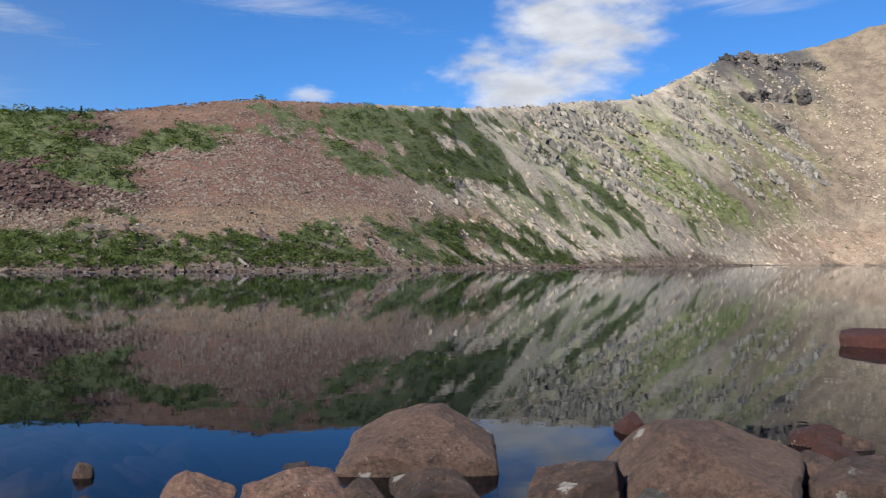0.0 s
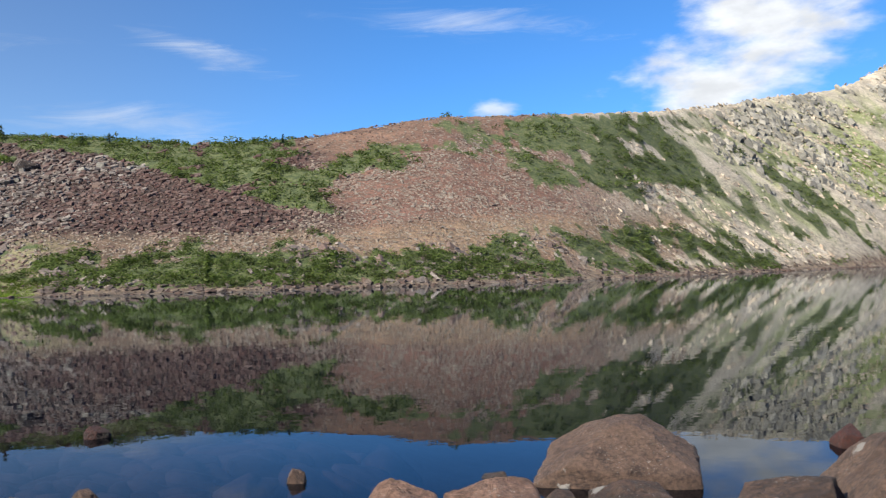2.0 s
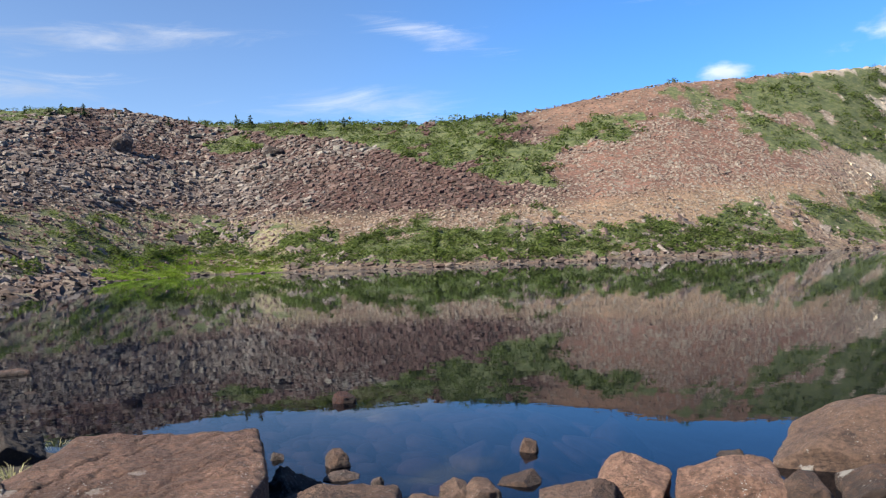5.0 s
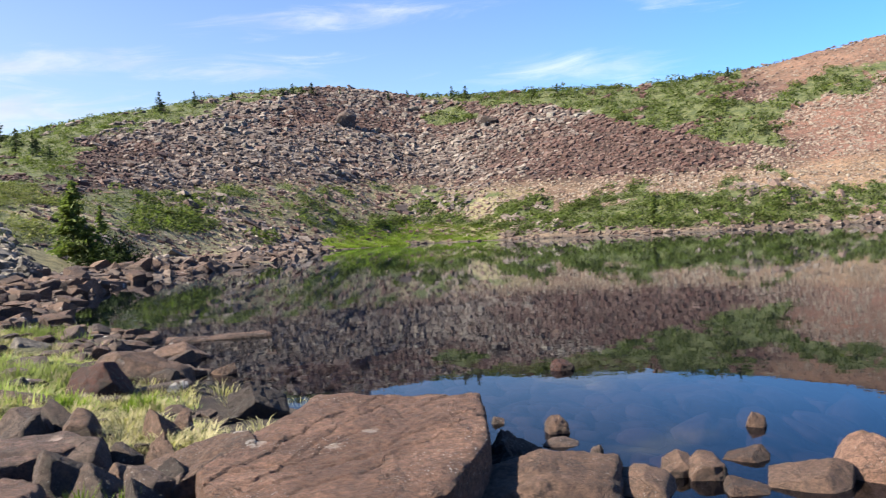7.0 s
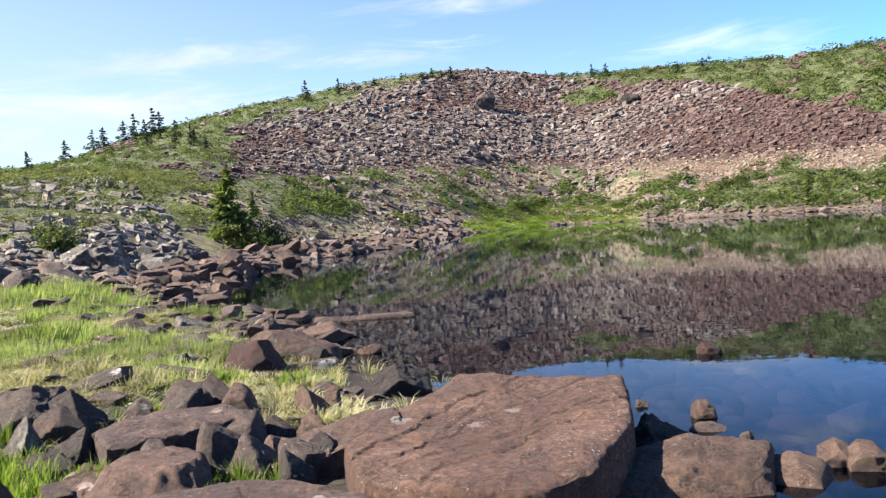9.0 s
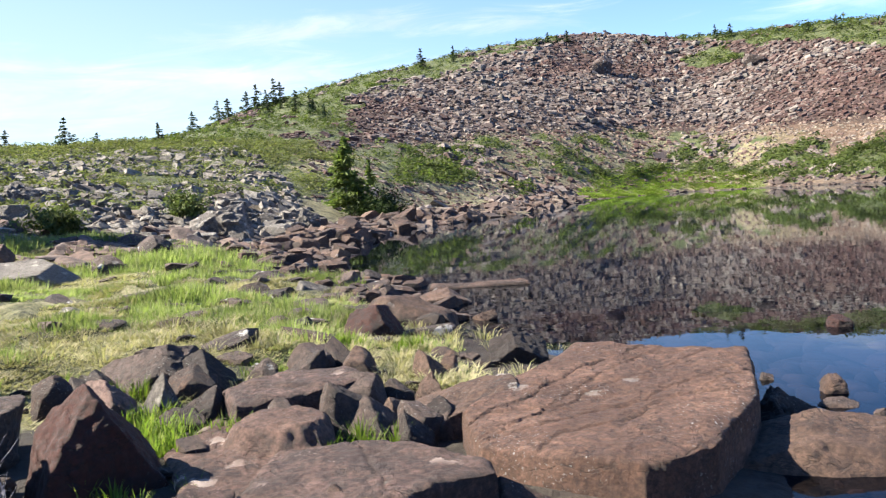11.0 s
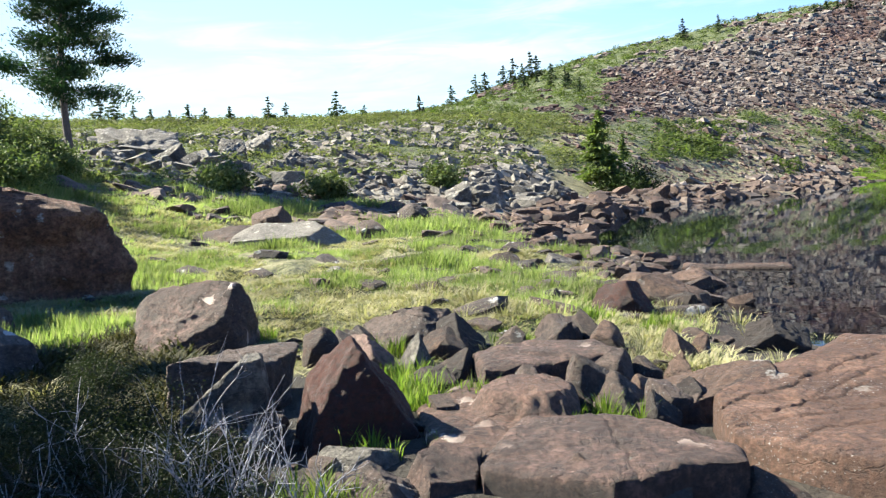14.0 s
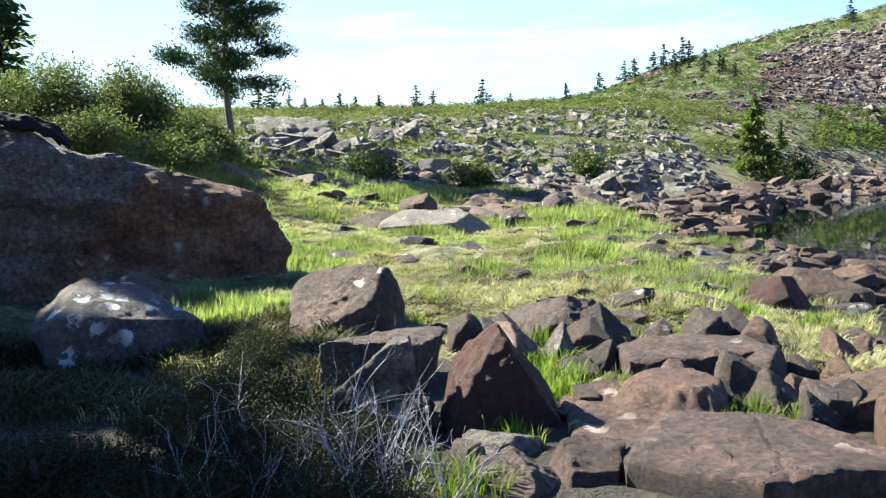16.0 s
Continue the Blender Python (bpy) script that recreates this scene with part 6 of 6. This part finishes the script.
spots += [(88.3, 88, 2, 1.3), (89.3, 87, 0, 1.6), (90.4, 85, 2, 1.1), (91.5, 84, 2, 1.2), (92.5, 82, 1, 1.5), (93.6, 79, 4, 2.6), (94.4, 76, 1, 2.3), (66.3, 140, 0, 2.4), (65.2, 130, 2, 1.8), (68.0, 132, 1, 2.4)]
TALL = (3.6, 4.6, 2.6, 3.0, 5.4)
for k, (az, r, kind, tall) in enumerate(spots):
    x, y = at(az, r)
    ob = copy_thing(firs[kind], pose(x, y, ground_z(x, y) - 0.1, 0, 0, k * 47))
    s = tall / TALL[kind] * 1.12
    ob.scale = (s, s, s)
for k, ob in enumerate(firs):
    put_tree(ob, 64.5 + k * 0.9, 120 + k * 7, k * 50)
    ob.scale = (0.6, 0.6, 0.6)

young = put_tree(conifer(931, 5.2, 3.9, 5200, 0.18, FIR_LEAF, "young green conifer beside the boulder field", tiers=18, bare=0.1, name="young_conifer"), 63.4, 57)
put_tree(conifer(932, 3.4, 1.9, 1400, 0.18, FIR_LEAF, "young green conifer among the lakeside shrubs", tiers=14, name="young_conifer"), 27.2, 116)
put_tree(conifer(935, 2.4, 1.2, 700, 0.16, FIR_LEAF, "slender sapling behind the young conifer", tiers=12, name="young_conifer"), 61.9, 72)
# unseen spruces left of the view, added only to cast shade on the bank
for k, (az, r, tall) in enumerate(((125.0, 19.5, 10.5), (129.0, 17.5, 10.5), (133.5, 16.0, 10.0), (138.0, 14.5, 9.5), (130.0, 21.0, 11.5), (130.5, 12.6, 9.5))):
    put_tree(conifer(940 + k, tall, 4.2, 7000, 0.24, PINE_LEAF, "tall dark spruce out of view, added to shade the bank", tiers=22, bare=0.04, name="spruce_tree"), az, r)
put_tree(conifer(933, 9.5, 3.4, 5200, 0.22, PINE_LEAF, "tall dark spruce behind the bushes", tiers=24, bare=0.05, name="spruce_tree"), 109.4, 42)


def pine(seed, tall):
    """An old pine: a bare bent trunk, thick limbs and separate pads of needles."""
    rng = np.random.default_rng(seed)
    root = new("pine_tree")
    ts = np.linspace(0, 1, 12)
    line = [Vector((0.10 * math.sin(t * 5) * tall * 0.12, 0.02 * tall * math.sin(t * 4), tall * t - 0.1)) for t in ts]
    pieces = [stem(line, [0.17 * (1 - 0.85 * t) for t in ts], 10)]
    cs, os = [], []
    for k in range(29):
        t = 0.29 + 0.71 * (k + 0.5) / 29
        a = k * 2.4 + rng.uniform(-0.4, 0.4)
        w = tall * 0.30 * rng.uniform(0.55, 1.1) * (1.12 - 0.95 * max(0, (t - 0.45) / 0.55)) * (0.8 if t < 0.42 else 1)
        p0 = line[0].lerp(line[-1], t)
        p0.x = 0.10 * math.sin(t * 5) * tall * 0.12
        p1 = p0 + Vector((math.cos(a) * w, math.sin(a) * w, rng.uniform(-0.1, 0.3) * w))
        pm = (p0 + p1) / 2 + Vector((0, 0, -0.06 * w))
        pieces.append(stem([p0, pm, p1], [0.05 * (1.1 - t), 0.03 * (1.1 - t) + 0.004, 0.006], 5))
        for c in range(7):
            f = rng.uniform(0.3, 1.1)
            hub = p0.lerp(p1, f) + Vector(rng.normal(0, 0.16, 3))
            m = 190
            q = rng.normal(0, 1, (m, 3)) * (0.32, 0.32, 0.13)
            cs.append(q + np.array(hub[:]))
            os.append(np.tile((math.cos(a) * 0.6, math.sin(a) * 0.6, 0.5), (m, 1)))
    part("trunk", mesh_from("trunk", *join(pieces), BARK, True), root)
    part("crown", mesh_from("crown", *sprays(np.concatenate(cs), np.concatenate(os), 0.085, rng, 0.0, 0.3), PINE_LEAF), root)
    return tagged(root, "old pine with a bare trunk and dark green crown", "tree")


put_tree(pine(950, 8.4), 96.2, 37, 200)


# ---- bushes ----
def bush(seed, wide, tall, leaves, leaf, label, mat=BUSH_LEAF, name="bush"):
    rng = np.random.default_rng(seed)
    root = new(name)
    pieces, cs, os = [], [], []
    for k in range(16):
        a, lean = rng.uniform(0, 6.28), rng.uniform(0.1, 1.0)
        h = tall * rng.uniform(0.6, 1.0) * (1 - 0.35 * lean)
        end = Vector((math.cos(a) * lean * wide / 2, math.sin(a) * lean * wide / 2, h))
        mid = Vector((end.x * 0.35, end.y * 0.35, h * 0.55))
        pieces.append(stem([(0.05 * math.cos(a), 0.05 * math.sin(a), -0.1), mid, end], [0.03, 0.018, 0.005], 5))
        for b in range(7):
            f = rng.uniform(0.3, 1.05)
            hub = np.array(mid.lerp(end, f)) + rng.normal(0, 0.10 * wide, 3)
            hub[2] = max(hub[2], 0.12)
            m = leaves // 112
            cs.append(hub + rng.normal(0, 1, (m, 3)) * (0.085 * wide, 0.085 * wide, 0.06 * wide))
            os.append(rng.normal(0, 1, (m, 3)))
    part("stem", mesh_from("stem", *join(pieces), TWIG, True), root)
    part("foliage", mesh_from("foliage", *sprays(np.concatenate(cs), np.concatenate(os), leaf, rng, 0.1), mat), root)
    return tagged(root, label, "bush")


for k, (az, r, wide, tall) in enumerate(((109.0, 27, 3.4, 2.5), (106.0, 27.5, 3.2, 2.75), (103.3, 28.0, 2.9, 3.0), (101.0, 28.5, 2.7, 2.3), (98.9, 29, 2.5, 1.45), (97.4, 30, 2.0, 1.0), (112, 26, 3.6, 2.1), (104.6, 25, 2.6, 1.5), (99.9, 26, 2.2, 1.0))):
    put_tree(bush(960 + k, wide, tall, 12000, 0.06, "leafy green deciduous bush beside the old pine"), az, r, k * 60)
for k, (az, r, wide, tall) in enumerate(((61.9, 56, 4.2, 1.7), (60.9, 57, 3.4, 1.3), (87.5, 34, 2.0, 1.0), (81.0, 33, 1.8, 0.9), (73.5, 40, 2.2, 0.9))):
    put_tree(bush(980 + k, wide, tall, 3000, 0.10, "low spreading dark green bush beside the young conifer" if k < 2 else "low light green bush among the boulders", DARK_LEAF if k < 2 else BUSH_LEAF), az, r, k * 60)


# ---- dead twigs and plants in the foreground ----
def twigs(seed, tall, wide, count, mat, label, name):
    rng = np.random.default_rng(seed)
    pieces = []

    def grow(p, d, length, r, depth):
        pts, rad = [p], [r]
        for k in range(3):
            d = (d + Vector(rng.normal(0, 0.13, 3))).normalized()
            p = p + d * length / 3
            pts.append(p)
            rad.append(r * (1 - 0.22 * (k + 1)))
        pieces.append(stem(pts, rad, 4))
        if depth:
            for k in range(rng.integers(2, 4)):
                e = (d + Vector(rng.normal(0, 0.42, 3)) + Vector((0, 0, 0.12))).normalized()
                grow(pts[rng.integers(1, 4)], e, length * rng.uniform(0.5, 0.75), r * 0.55, depth - 1)

    for k in range(count):
        a = rng.uniform(0, 6.28)
        d = Vector((math.cos(a) * 0.42, math.sin(a) * 0.42, 0.9)).normalized()
        grow(Vector((rng.normal(0, wide), rng.normal(0, wide), 0)), d, tall * rng.uniform(0.4, 0.7), 0.0075, 2)
    return tagged(new(name, mesh_from(name, *join(pieces), mat, True)), label, "dead branches")


for k, (az, r, tall, wide, n) in enumerate(((87.2, 4.1, 0.62, 0.16, 7), (90.5, 4.0, 0.62, 0.2, 7), (85.0, 4.0, 0.5, 0.12, 5), (95.0, 4.2, 0.6, 0.22, 6), (93.3, 5.0, 0.95, 0.05, 2), (99.0, 4.4, 0.5, 0.2, 5), (89.0, 4.4, 0.5, 0.2, 5), (92.0, 4.5, 0.7, 0.25, 6), (97.0, 4.8, 0.6, 0.25, 5), (94.0, 4.3, 0.65, 0.2, 6), (87.8, 4.6, 0.55, 0.15, 4), (101.5, 4.6, 0.5, 0.2, 4))):
    ob = twigs(30 + k, tall, wide, n, DEAD_WOOD, "bleached bare twigs of a dead shrub", "dead_shrub")
    x, y = at(az, r)
    ob.location = (x, y, ground_z(x, y) - 0.05)
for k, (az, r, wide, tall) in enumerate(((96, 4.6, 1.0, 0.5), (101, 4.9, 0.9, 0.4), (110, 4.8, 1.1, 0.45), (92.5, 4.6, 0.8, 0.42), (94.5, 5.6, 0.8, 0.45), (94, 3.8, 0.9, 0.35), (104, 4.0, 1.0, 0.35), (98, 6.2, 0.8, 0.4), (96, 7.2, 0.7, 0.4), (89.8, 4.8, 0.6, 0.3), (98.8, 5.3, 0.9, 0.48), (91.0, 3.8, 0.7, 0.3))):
    put_tree(bush(990 + k, wide, tall, 9000, 0.009, "low heath shrub, its dark green deepened for the shade", SHADED_HEATH_LEAF, "heath_shrub"), az, r, k * 70)

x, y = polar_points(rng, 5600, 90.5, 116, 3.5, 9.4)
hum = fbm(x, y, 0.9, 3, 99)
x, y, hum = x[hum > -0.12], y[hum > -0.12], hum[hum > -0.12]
grass("shaded_tussocks", "mossy grass tussocks, their colour darkened for the shade", SHADED_HEATH_GRASS, TUFTS, x, y, 1.3 + 3.2 * np.clip(hum, 0, 1) * rng.uniform(0.8, 1.2, len(x)), 33)
clumps = ((82.5, 4.4), (78.8, 5.2), (78.2, 6.0), (77.5, 6.4), (76.8, 6.1), (77.2, 6.9), (76.2, 6.5), (83.5, 4.3), (66.2, 5.6), (63.8, 5.7), (68.6, 5.9), (79.0, 7.9), (82.0, 8.6), (97.5, 9.2), (92.8, 9.4), (98.4, 9.0), (86, 9.0), (72, 6.3), (64.5, 9.6), (60.5, 9.4), (70.0, 8.4))
px, py, ps = [], [], []
for az, r in clumps:
    for k in range(8):
        x, y = at(az, r)
        px.append(x + rng.normal(0, 0.09))
        py.append(y + rng.normal(0, 0.09))
        ps.append(rng.uniform(0.45, 0.9))
grass("fresh_sedge", "bright green sedge tufts between the rocks", SEDGE_BLADE, FRESH, np.array(px), np.array(py), np.array(ps), 31)
px, py, ps = [], [], []
for az, r, n, wide in ((66.5, 10.3, 40, 0.8), (71.5, 11.8, 26, 0.9), (80.5, 11.0, 14, 0.6), (76.0, 14.5, 20, 1.0), (69.0, 15.0, 20, 1.0), (85.0, 12.5, 12, 0.6), (61.8, 8.0, 16, 0.35), (58.3, 7.4, 30, 0.26), (60.4, 7.8, 16, 0.25), (56.0, 9.6, 8, 0.4), (52.6, 10.2, 6, 0.4), (70, 10.5, 24, 0.9), (63.0, 9.0, 14, 0.4), (76, 11, 16, 0.9), (97, 7.6, 10, 0.4), (101, 6.4, 10, 0.4)):
    for k in range(n):
        x, y = at(az, r)
        px.append(x + rng.normal(0, wide))
        py.append(y + rng.normal(0, wide))
        ps.append(rng.uniform(0.5, 0.95))
grass("straw_tufts", "bleached straw tufts by the water", STRAW_BLADE, STRAW, np.array(px), np.array(py), np.array(ps), 32)
